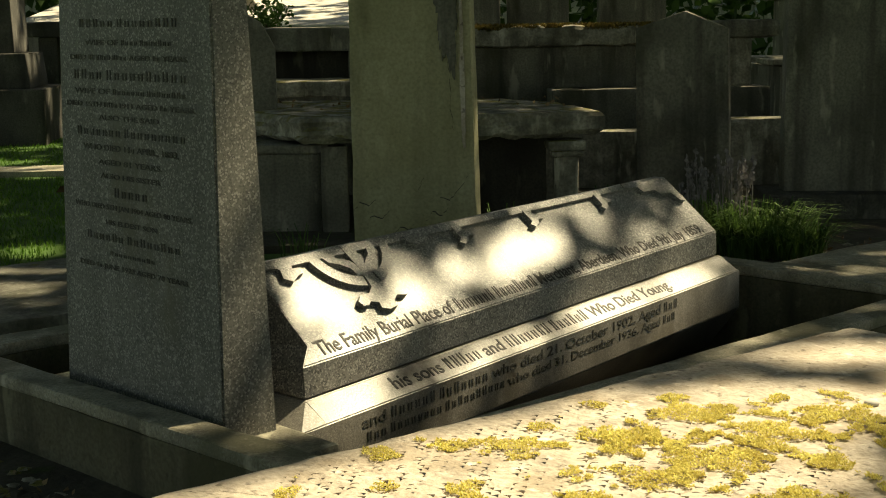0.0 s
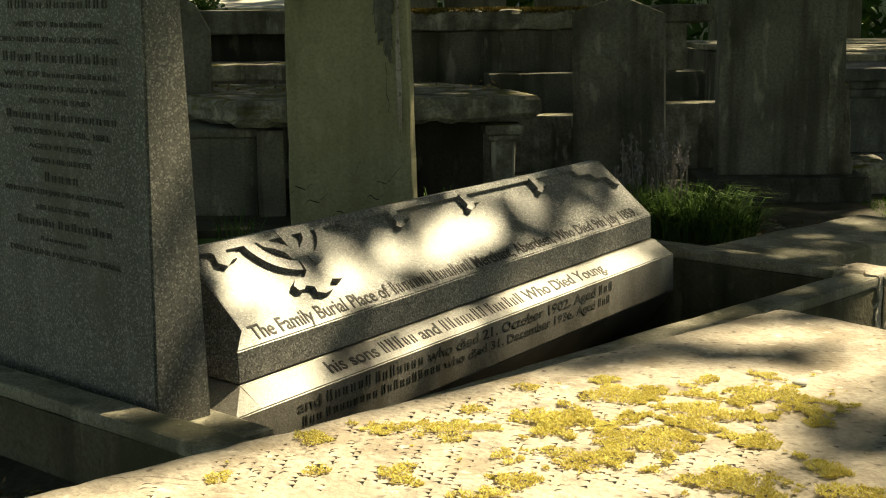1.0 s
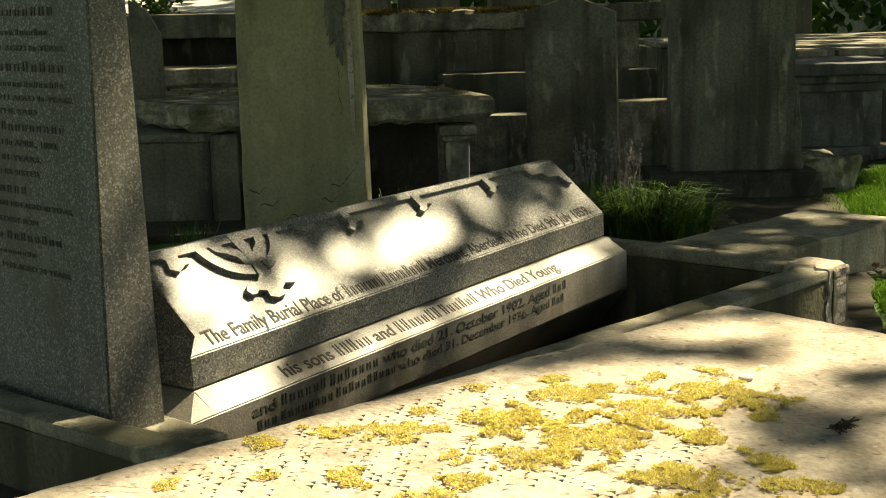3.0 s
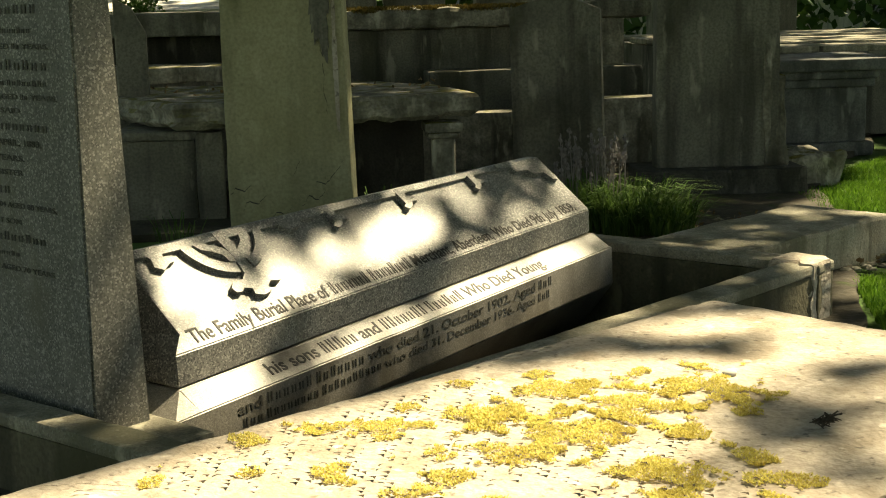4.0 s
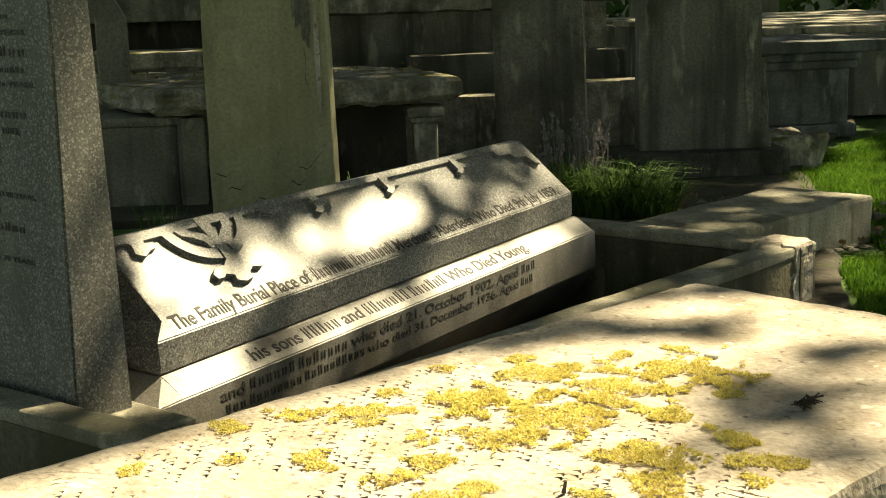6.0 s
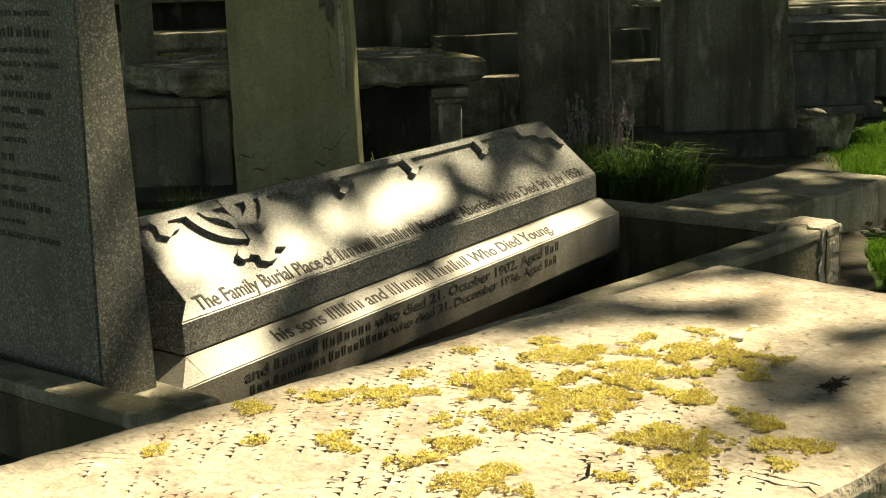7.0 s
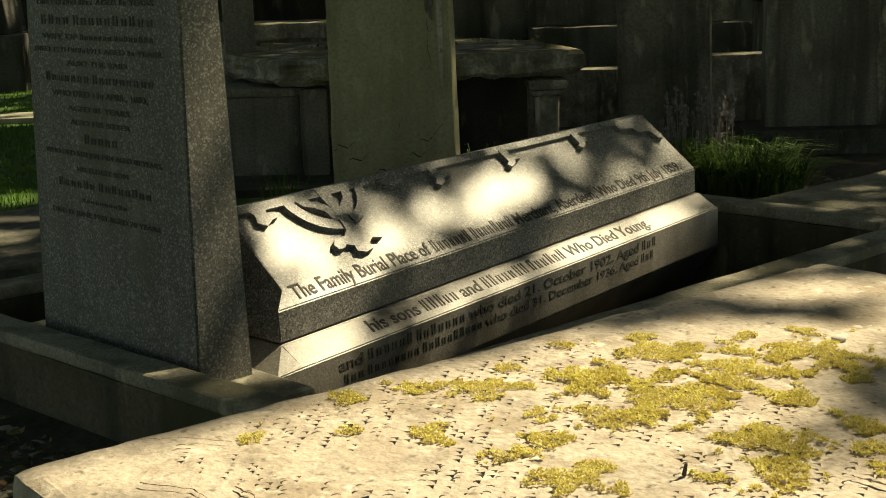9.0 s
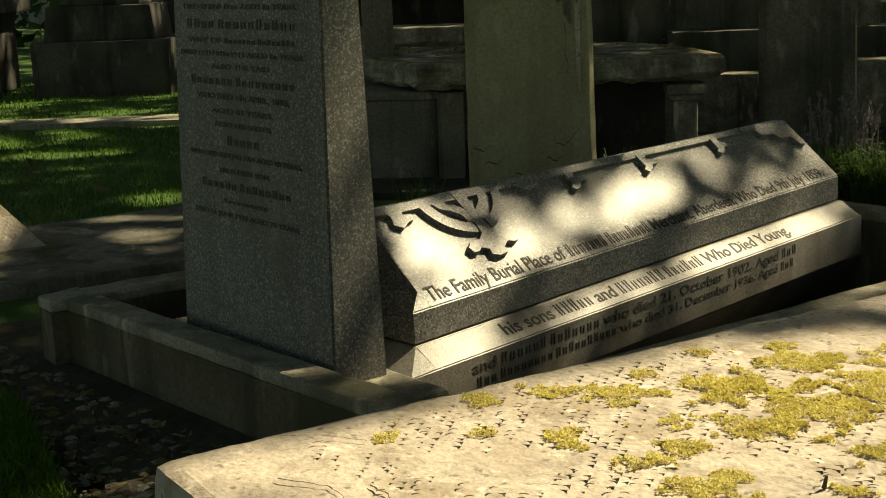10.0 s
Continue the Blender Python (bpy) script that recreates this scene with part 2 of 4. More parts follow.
def open_plot(bm):
    """Cuts the sunken burial plot out of a flat sheet, along the middle of its kerbs."""
    corners = [FL, FR, BR, BL]
    for a, c in zip(corners, corners[1:] + corners[:1]):
        d = (c - a).normalized()
        n = Vector((-d.y, d.x, 0))
        bmesh.ops.bisect_plane(bm, geom=bm.verts[:] + bm.edges[:] + bm.faces[:], plane_co=a + n * 0.06, plane_no=n)
    gone = []
    for f in bm.faces:
        p = f.calc_center_median()
        if all((c - a).xy.cross((p - a).xy) / (c - a).length > 0.06 for a, c in zip(corners, corners[1:] + corners[:1])):
            gone.append(f)
    bmesh.ops.delete(bm, geom=gone, context="FACES")


def ground_sheet():
    bm = bmesh.new()
    bmesh.ops.create_grid(bm, x_segments=120, y_segments=120, size=60)
    for v in bm.verts:
        far = max(0.0, Vector((v.co.x, v.co.y - 8)).length - 9)
        v.co.z = -0.03 + noise.noise(v.co * 0.35) * 0.02 + noise.noise(v.co * 0.1) * min(0.25, far * 0.02)
        if far > 30:
            v.co.xy = v.co.xy * (1 + (far - 30) * 0.6)
    open_plot(bm)
    return tagged(new("ground", mesh_from(bm, "ground", M_TURF, True)), "uneven green churchyard turf with worn patches", "ground", "", "structure")


ground_sheet()


def patch(name, outline, z, material, label, category, opened=False):
    """A flat bed with an uneven outline."""
    bm = bmesh.new()
    pts = []
    for i, a in enumerate(outline):
        c = outline[(i + 1) % len(outline)]
        for k in range(6):
            p = Vector((*a, 0)).lerp(Vector((*c, 0)), k / 6)
            pts.append(p + noise.noise_vector(p * 3) * 0.06)
    vs = [bm.verts.new((p.x, p.y, z)) for p in pts]
    f = bm.faces.new(vs)
    r = bmesh.ops.extrude_face_region(bm, geom=[f])
    bmesh.ops.translate(bm, verts=[g for g in r["geom"] if isinstance(g, bmesh.types.BMVert)], vec=(0, 0, -0.12))
    bmesh.ops.recalc_face_normals(bm, faces=bm.faces)
    bmesh.ops.triangulate(bm, faces=bm.faces)
    if opened:
        open_plot(bm)
    return tagged(new(name, mesh_from(bm, name, material)), label, category, "", "structure")


patch("soil_bed_1", [(-1.1, 2.6), (-0.7, 2.7), (-0.3, 3.1), (1.0, 4.0), (1.9, 4.75), (2.28, 5.3), (2.5, 6.0), (2.75, 6.6), (3.05, 7.2), (3.2, 8.0), (3.45, 8.9), (3.75, 9.6), (3.4, 10.4), (1.0, 9.6), (0.6, 7.2), (-1.6, 5.5), (-2.6, 5.1), (-2.1, 4.45), (-1.80, 4.1), (-1.48, 3.8), (-1.25, 3.5), (-1.12, 3.2)], 0.012, M_SOIL, "dark bare soil with stone chips and leaf litter", "soil", True)
patch("soil_bed_2", [(-2.2, 8.2), (1.5, 8.2), (3.7, 10.0), (4.9, 11.4), (6.5, 15.5), (-2.6, 15.5)], 0.016, M_SOIL, "dark shaded soil between old tombs", "soil")
patch("path", [(-9.0, 11.95), (-2.6, 12.6), (-2.6, 13.1), (-9.0, 12.45)], 0.02, M_KERB, "narrow worn stone path across the lawn", "path")

# ---- burial plot: kerbs ----


def kerb(a, c, width, top, inset, seed, label, group="kerbs of the plot"):
    """A kerb stone from a to c along the outer edge, its body on the left hand of that way."""
    d = c - a
    length = d.length - inset
    az = math.degrees(math.atan2(d.y, d.x))
    mid = a + d.normalized() * (inset + length / 2)
    t = thing("kerb", base(mid.x, mid.y, -0.32, az), label, "kerb", group)
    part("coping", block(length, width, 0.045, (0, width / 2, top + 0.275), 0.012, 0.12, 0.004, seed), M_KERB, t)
    # the wall's colour holds both its brown stone and the shade below the coping
    part("wall", block(length - 0.004, width - 0.008, top + 0.275, (0, width / 2, 0), 0.006, 0.25, 0.004, seed + 5), M_WALL_SHADED, t)
    return t


kerb(FL, FR + (FL - FR).normalized() * 0.17, 0.15, 0.25, 0.0, 1, "low grey granite kerb wall along the front of the plot")
kerb(BL + Vector((0.028, 0.029, 0)), FL + Vector((0.028, 0.029, 0)), 0.125, 0.25, 0.0, 2, "low grey granite kerb wall at the head of the plot")
kerb(FR, BR, 0.16, 0.25, 0.0, 3, "low grey granite kerb wall at the foot of the plot")
kerb(BR, BL, 0.14, 0.25, 0.16, 4, "low shaded kerb wall at the back of the plot")
bed = patch("plot_bed", [(-0.34, 3.36), (2.1, 5.5), (0.74, 6.84), (-1.78, 4.74)], -0.20, M_SOIL, "sunken dark soil inside the kerbed plot", "soil")

corner = thing("corner_stone", base(2.07, 5.48, -0.32, 41), "broken pale corner stone with a crumbling face at the kerb", "stone")
plan = [(-0.12, -0.08), (0.05, -0.09), (0.11, -0.03), (0.11, 0.13), (-0.12, 0.13)]
rings = [[(x * k, y * k, z) for x, y in plan] for z, k in ((0.0, 1.05), (0.15, 1.04), (0.28, 1.02), (0.40, 1.0), (0.50, 1.0), (0.565, 1.0), (0.58, 0.93))]
post = solid(rings)
bmesh.ops.subdivide_edges(post, edges=post.edges[:], cuts=4, use_grid_fill=True)
for v in post.verts:
    # the side towards the front kerb has crumbled away
    bite = max(0.0, 1 - abs(v.co.x + 0.10) / 0.10) * (0.5 + noise.noise(v.co * 16)) * (1 if v.co.z > 0.22 else 0)
    v.co.x += 0.07 * max(0.0, bite)
wear(post, 0.005, 16, 9.0)
part("shaft", post, M_SLAB, corner)
stump = block(0.16, 0.14, 0.54, (-0.11, 0.0, 0.0), 0.045, 0.03, 0.014, 19.0, scale=15)
part("broken_end", stump, M_KERB, corner, "broken rounded end of the kerb")

# ---- granite headstone at the head of the plot ----
HEAD = base(-0.644, 3.828, 0.176, 43.7)
hs = thing("headstone", HEAD, "tall tapered grey granite headstone with dark lead lettering on a plinth", "headstone")
hw, hd, hh = 0.89, 0.199, 1.75
bx, by = 0.048, 0.033
dn = 0.10
die = solid([[(0, 0, -dn), (hd, 0, -dn), (hd, hw, -dn), (0, hw, -dn)], [(bx, by, hh), (hd - bx, by, hh), (hd - bx, hw - by, hh), (bx, hw - by, hh)]])
bmesh.ops.bevel(die, geom=die.edges[:], offset=0.006, segments=2, affect="EDGES")
part("die", die, M_GRANITE, hs)
part("plinth", block(0.235, 1.34, 0.38, (0.122, 0.43, -0.383), 0.012, 0.2, 0.003, 3), M_KERB, hs)
lean = math.degrees(math.atan2(bx, hh))
LINES = [(1.195, 0.036, [5, 8], 0.54), (1.140, 0.024, ["WIFE OF", 4, 7], 0.48), (1.095, 0.022, ["DIED", 2, 4, 4, "AGED", 2, "YEARS."], 0.66),
         (1.035, 0.042, [4, 10], 0.62), (0.990, 0.024, ["WIFE OF", 7, 8], 0.62), (0.950, 0.022, ["DIED 15TH", 4, "1911 AGED", 2, "YEARS."], 0.72),
         (0.910, 0.022, ["ALSO THE SAID"], 0.34), (0.860, 0.038, [7, 9], 0.60), (0.815, 0.026, ["WHO DIED 1", 2, "APRIL, 1883,"], 0.54),
         (0.770, 0.024, ["AGED 81 YEARS."], 0.36), (0.728, 0.022, ["ALSO HIS SISTER"], 0.34), (0.672, 0.042, [5], 0.18),
         (0.630, 0.023, ["WHO DIED 5TH JAN 1904 AGED 80 YEARS,"], 0.66), (0.582, 0.022, ["HIS ELDEST SON"], 0.29), (0.530, 0.036, [6, 8], 0.52),
         (0.485, 0.020, [10], 0.25), (0.440, 0.023, ["DIED", 2, "JUNE 1923 AGED 70 YEARS."], 0.62)]
for i, (z, size, words, length) in enumerate(LINES):
    off = bx * z / hh - 0.0012
    # the face looks along -x: the line runs along -y
    m = Matrix.Translation((off, hw / 2 + 0.02, z)) @ Matrix(((0, 0, -1, 0), (-1, 0, 0, 0), (0, 1, 0, 0), (0, 0, 0, 1))) @ pose(0, 0, 0, -lean)
    inscription(hs, m, words, size, length, M_FAINT, i, True)

# ---- coped tomb ----
TOMB = base(-0.622, 4.396, -0.010, 46.8) @ pose(0, 0, 0, 0, -2.42)
tomb = thing("coped_tomb", TOMB, "pale grey granite coped tomb with a raised cross and carved lettering", "tomb")
TL, TAP, TAPL = 2.414, 0.87, 0.918
W0, WG0, OVH, OVF, FLARE = 0.340, 0.435, 0.177, 0.021, 0.0745
ZR, ZE, ZF, ZG, RF = 0.605, 0.342, 0.238, 0.176, 0.042


def ring(u, k, prof):
    return [(u, v * k, z) for v, z in prof]


KB = 0.838  # height on the slope where the head end starts to flare
GB = (-0.031 + (-W0 + 0.031) * KB, ZR + (ZE - ZR) * KB)


def gable(fall):
    """The section of the upper stone, its ridge lowered by fall."""
    kb = ZR - fall + (ZE - ZR + fall) * KB
    return [(-W0, ZF), (-W0, ZE), (GB[0], kb), (-0.031, ZR - fall), (0.031, ZR - fall), (-GB[0], kb), (W0, ZE), (W0, ZF)]


head_end = [(-FLARE if abs(v) > abs(GB[0]) + 0.001 else 0.0, v, z) for v, z in gable(0)]
roof = solid([head_end] + [ring(TL * i / 12, 1 + (TAP - 1) * i / 12, gable(RF * i / 12)) for i in range(1, 13)])
bmesh.ops.bevel(roof, geom=[e for e in roof.edges if e.calc_face_angle(0) > 0.25], offset=0.004, segments=2, affect="EDGES")
part("upper_stone", roof, M_COPED, tomb)
low = [(-WG0 + 0.18, -0.20), (-WG0, 0.007), (-WG0, ZG), (-W0 - 0.004, ZF - 0.004), (W0 + 0.004, ZF - 0.004), (WG0, ZG), (WG0, 0.007), (WG0 - 0.18, -0.20)]
flat = [(v, min(z, ZG)) for v, z in low]


def lower_k(u):
    return 1 + (TAPL - 1) * (u + OVH) / (TL + OVH + OVF)


lower = solid([ring(-OVH, 1.0, flat)] + [ring(u, lower_k(u), low) for u in [-FLARE] + [TL * i / 12 for i in range(1, 13)]] + [ring(TL + OVF, TAPL, flat)])
bmesh.ops.bevel(lower, geom=[e for e in lower.edges if e.calc_face_angle(0) > 0.25], offset=0.004, segments=2, affect="EDGES")
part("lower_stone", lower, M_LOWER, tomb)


def on_roof(u, s, lift=0.0):
    """A point on the roof slope that faces the path: u along, s from ridge (0) to eave (1)."""
    k = 1 + (TAP - 1) * u / TL
    zr = ZR - RF * u / TL
    v = (-0.031 + (-W0 + 0.031) * s) * k
    n = Vector((0, -(ZR - ZE), W0 * k - 0.03 * k)).normalized()
    return Vector((u, v, zr + (ZE - zr) * s)) + n * lift


def relief(outline, lift=0.022):
    """A raised ornament on the roof slope from an outline in u and s."""
    bm = bmesh.new()
    top = [bm.verts.new(on_roof(u, s, lift)) for u, s in outline]
    bot = [bm.verts.new(on_roof(u, s, -0.004)) for u, s in outline]
    bm.faces.new(top)
    n = len(top)
    for i in range(n):
        bm.faces.new((top[i], bot[i], bot[(i + 1) % n], top[(i + 1) % n]))
    bmesh.ops.recalc_face_normals(bm, faces=bm.faces)
    bmesh.ops.triangulate(bm, faces=[f for f in bm.faces if len(f.verts) > 4])
    return bm


CU, SLOPE = 0.41, 0.41  # where the arm crosses, and the slope's length


def arc(r0, r1, a0, a1, n=10):
    """A band of the ring round the crossing, angles from the foot end down the slope."""
    out = []
    for r, order in ((r1, range(n + 1)), (r0, range(n, -1, -1))):
        for i in order:
            a = radians(a0 + (a1 - a0) * i / n)
            out.append((CU + r * math.cos(a), max(0.0, r * math.sin(a) / SLOPE)))
    return out


def drop(u, w=0.05, s=0.34):
    """A curled leaf hanging from the ridge band."""
    return [(u - w * 0.5, 0.06), (u - w * 0.45, s * 0.75), (u - w * 0.9, s * 0.86), (u - w * 0.5, s), (u + w * 0.2, s * 0.9), (u + w * 0.6, s * 0.72), (u + w * 1.3, s * 0.74), (u + w * 1.2, s * 0.52), (u + w * 0.5, s * 0.5), (u + w * 0.5, 0.06)]


CROSS = []
CROSS.append([(0.03, 0.0), (0.03, 0.075), (0.10, 0.09), (0.25, 0.09), (2.08, 0.075), (2.08, 0.0)])
CROSS.append([(0.07, 0.05), (0.085, 0.12), (0.075, 0.20), (0.105, 0.25), (0.14, 0.20), (0.165, 0.19), (0.17, 0.13), (0.135, 0.12), (0.15, 0.05)])
CROSS.append(arc(0.145, 0.185, 12, 78, 12))
CROSS.append(arc(0.150, 0.195, 100, 169, 12))
CROSS.append([(CU - 0.135, 0.08), (CU - 0.12, 0.15), (CU - 0.085, 0.19), (CU - 0.05, 0.26), (CU - 0.045, 0.34), (CU - 0.01, 0.37), (CU - 0.01, 0.28), (CU - 0.03, 0.18), (CU - 0.075, 0.12), (CU - 0.085, 0.08)])
CROSS.append([(CU + 0.115, 0.08), (CU + 0.11, 0.16), (CU + 0.065, 0.24), (CU + 0.03, 0.34), (CU + 0.005, 0.35), (CU + 0.02, 0.24), (CU + 0.065, 0.15), (CU + 0.075, 0.08)])
CROSS.append([(CU - 0.028, 0.0), (CU - 0.018, 0.30), (CU - 0.028, 0.53), (CU + 0.028, 0.53), (CU + 0.018, 0.30), (CU + 0.028, 0.0)])
CROSS.append([(CU - 0.026, 0.49), (CU - 0.055, 0.545), (CU - 0.10, 0.55), (CU - 0.122, 0.60), (CU - 0.115, 0.655), (CU - 0.09, 0.66), (CU - 0.075, 0.63), (CU - 0.045, 0.66), (CU - 0.05, 0.72), (CU - 0.02, 0.755), (CU + 0.02, 0.74), (CU + 0.022, 0.68), (CU + 0.05, 0.635), (CU + 0.085, 0.66), (CU + 0.11, 0.635), (CU + 0.105, 0.59), (CU + 0.065, 0.56), (CU + 0.045, 0.525), (CU + 0.026, 0.49)])
CROSS.append([(0.68, 0.05), (0.685, 0.13), (0.715, 0.175), (0.765, 0.165), (0.79, 0.12), (0.79, 0.05)])
CROSS.append(drop(0.955, 0.042, 0.30))
CROSS.append(drop(1.375, 0.042, 0.30))
CROSS.append(drop(1.845, 0.040, 0.30))
CROSS.append([(2.05, 0.0), (2.05, 0.075), (2.135, 0.10), (2.145, 0.19), (2.225, 0.20), (2.245, 0.29), (2.315, 0.30), (2.335, 0.44), (2.365, 0.46), (2.375, 0.38), (2.33, 0.26), (2.26, 0.13), (2.17, 0.0)])
for i, o in enumerate(CROSS):
    part("raised_cross", relief(o, 0.017 + 0.0005 * i), M_COPED, tomb, "raised foliated cross with a stepped foot")


def on_side(u, pa, pb, s, lift):
    k = lower_k(u)
    a, c = Vector((u, pa[0] * k, pa[1])), Vector((u, pb[0] * k, pb[1]))
    d = c - a
    n = Vector((0, d.z, -d.y)).normalized()
    if n.y > 0:
        n = -n
    return a.lerp(c, s) + n * lift


G_, F_, B_ = (-WG0, ZG), (-W0 - 0.004, ZF - 0.004), (-WG0, 0.007)
LR, LG = SLOPE, math.hypot(WG0 - W0, ZF - ZG)
inscription(tomb, None, ["The Family Burial Place of", 7, 8, "Merchant, Aberdeen, Who Died 9th July 1859."], 0.082, 2.31, M_LETTER, 1, warp=lambda x, y, z: on_roof(0.02 + x, 0.95 - y / LR, 0.001 + z))
inscription(tomb, None, ["his sons", 5, "and", 7, 6, "Who Died Young."], 0.082, 1.66, M_LETTER, 2, warp=lambda x, y, z: on_side(0.27 + x, G_, F_, 0.30 + y / LG, 0.001 + z))
inscription(tomb, None, ["and", 6, 7, "who died 21. October 1902. Aged", 3], 0.052, 1.84, M_FAINT, 3, warp=lambda x, y, z: on_side(0.08 + x, B_, G_, 0.67 + y / 0.17, 0.001 + z))
inscription(tomb, None, [3, 8, 10, "who died 31. December 1936. Aged", 3], 0.046, 1.80, M_FAINT, 4, warp=lambda x, y, z: on_side(0.10 + x, B_, G_, 0.38 + y / 0.17, 0.001 + z))

# ---- slab tomb beside the path ----
SLAB = base(-0.048, 1.251, 0.62, 36.81)
slab = thing("slab_tomb", SLAB, "weathered pale sandstone slab tomb with worn lettering and moss", "tomb")
SL, SW = 2.091, 1.03
part("slab", block(SL, SW, 0.13, (SL / 2, SW / 2, -0.13), 0.030, 0.035, 0.0045, 4.0, scale=15), M_SLAB, slab)
part("chest", block(SL - 0.24, SW - 0.24, 0.54, (SL / 2, SW / 2, -0.66), 0.015, 0.3, 0.004, 6), M_DARK, slab)

# ---- ledger stone beyond the foot kerb ----
led = thing("ledger_stone", base(1.86, 5.82, -0.06, 38.5), "flat grey ledger stone lying on the ground", "ledger stone")
part("slab", block(1.44, 0.56, 0.28, (0.72, 0.28, 0), 0.02, 0.1, 0.006, 8), M_KERB, led)

# ---- tall tan headstone behind the tomb ----
tan = thing("headstone", pose(-0.085, 7.25, -0.1, 1.5, -0.5, -11), "tall greenish tan sandstone headstone with flaking edges", "headstone")
part("footing", block(0.78, 0.30, 0.20, (0, 0, 0), 0.02, 0.1, 0.006, 13), M_DARK, tan)
part("slab", block(0.68, 0.17, 2.3, (0, 0, 0), 0.018, 0.09, 0.006, 12, top=0.91, top_y=0.95, scale=5), M_TAN, tan)

# ---- table tomb ----
def rough_slab(outline, z0, z1, seed, ragged=0.03, step=0.05):
    """A thick slab with a broken, layered edge and a gently uneven top."""
    pts = []
    for i, a in enumerate(outline):
        c = outline[(i + 1) % len(outline)]
        n = max(1, int((Vector(c) - Vector(a)).length / step))
        pts += [Vector((*a, 0)).lerp(Vector((*c, 0)), k / n) for k in range(n)]
    mid = sum(pts, Vector()) / len(pts)
    bm = bmesh.new()
    rings = []
    levels = 6
    for l in range(levels + 1):
        z = z0 + (z1 - z0) * l / levels
        row = []
        for p in pts:
            out = (p - mid).normalized()
            chunk = noise.cell(Vector((p.x * 5 + seed, p.y * 5, l * 0.6))) - 0.5
            d = ragged * (chunk * 0.8 + noise.noise(Vector((p.x * 7, p.y * 7, z * 16 + seed)))) - (0.020 if l in (0, levels) else 0.0)
            if l == 0:
                d -= 0.03 + 0.03 * noise.noise(Vector((p.x * 6, p.y * 6, seed)))
            lift = 0.022 * noise.noise(Vector((p.x * 8, p.y * 8, seed + l * 0.2))) if l in (0, 1) else 0.006 * noise.noise(p * 5)
            row.append(bm.verts.new((p.x + out.x * d, p.y + out.y * d, z + lift)))
        rings.append(row)
    n = len(pts)
    for a, c in zip(rings, rings[1:]):
        for i in range(n):
            bm.faces.new((a[i], a[(i + 1) % n], c[(i + 1) % n], c[i]))
    prev = rings[-1]
    for k in (0.9, 0.75, 0.55, 0.3):
        row = [bm.verts.new((mid.x + (v.co.x - mid.x) * k, mid.y + (v.co.y - mid.y) * k, z1 + 0.010 * noise.noise(Vector((v.co.x * k * 4, v.co.y * k * 4, seed))))) for v in rings[-1]]
        for i in range(n):
            bm.faces.new((prev[i], prev[(i + 1) % n], row[(i + 1) % n], row[i]))
        prev = row
    bm.faces.new(prev)
    bm.faces.new(rings[0][::-1])
    bmesh.ops.recalc_face_normals(bm, faces=bm.faces)
    return bm


tt = thing("table_tomb", base(0, 9.2, 0), "old table tomb with a thick eroded mossy slab on stone legs", "tomb")
part("slab", rough_slab([(-0.83, -0.67), (1.11, -0.43), (0.92, 0.55), (0.55, 1.08), (-0.60, 1.18), (-1.50, 1.18), (-1.25, 0.06)], 0.60, 0.76, 3.0, 0.018), M_TABLE, tt)
for x, y in ((0.87, -0.33), (0.80, 0.5)):
    leg = join(block(0.155, 0.16, 0.47, (x, y, 0.0), 0.02, 0.1, 0.005, 3), block(0.21, 0.22, 0.04, (x, y, 0.47), 0.02, 0.1, 0.004, 4), block(0.25, 0.26, 0.07, (x, y, 0.51), 0.025, 0.1, 0.004, 4))
    part("leg", leg, M_TABLE, tt)
part("end_support", join(block(0.48, 1.15, 0.52, (-0.96, 0.14, 0.0), 0.02, 0.15, 0.006, 5), block(0.56, 1.22, 0.06, (-0.94, 0.15, 0.52), 0.025, 0.15, 0.005, 6)), M_DARK, tt)
part("pilaster", block(0.17, 0.16, 0.57, (-0.63, -0.42, 0.0), 0.02, 0.1, 0.005, 7), M_DARK, tt)
# added dark block; its colour gives the shade of the space between the legs
part("void_backing", block(1.35, 0.16, 0.58, (0.12, 0.30, 0.0), 0.01, 0.15, 0.004, 6), M_VOID, tt)

# ---- pointed headstone ----
ph = thing("headstone", pose(1.80, 9.65, -0.1, 0, -1.2, -17), "dark pointed headstone with a cracked edge", "headstone")
part("footing", block(0.82, 0.30, 0.16, (0, 0, 0), 0.02, 0.1, 0.006, 14), M_DARK, ph)
part("slab", extrude([(-0.325, 0), (0.325, 0), (0.32, 1.36), (0.02, 1.49), (-0.32, 1.38)], 0.15, 0.012), M_DARK, ph)

# ---- broad headstone on a base ----
bh = thing("headstone", base(2.80, 9.15, -0.07, -5), "broad dark headstone with a broken edge on a stone base", "headstone")
part("base", block(1.16, 0.44, 0.30, (0, 0, -0.05), 0.02, 0.1, 0.006, 21), M_BLACKISH, bh)
part("slab", block(0.84, 0.17, 1.75, (-0.01, 0.02, 0.245), 0.015, 0.1, 0.006, 22, scale=4), M_DARK, bh)


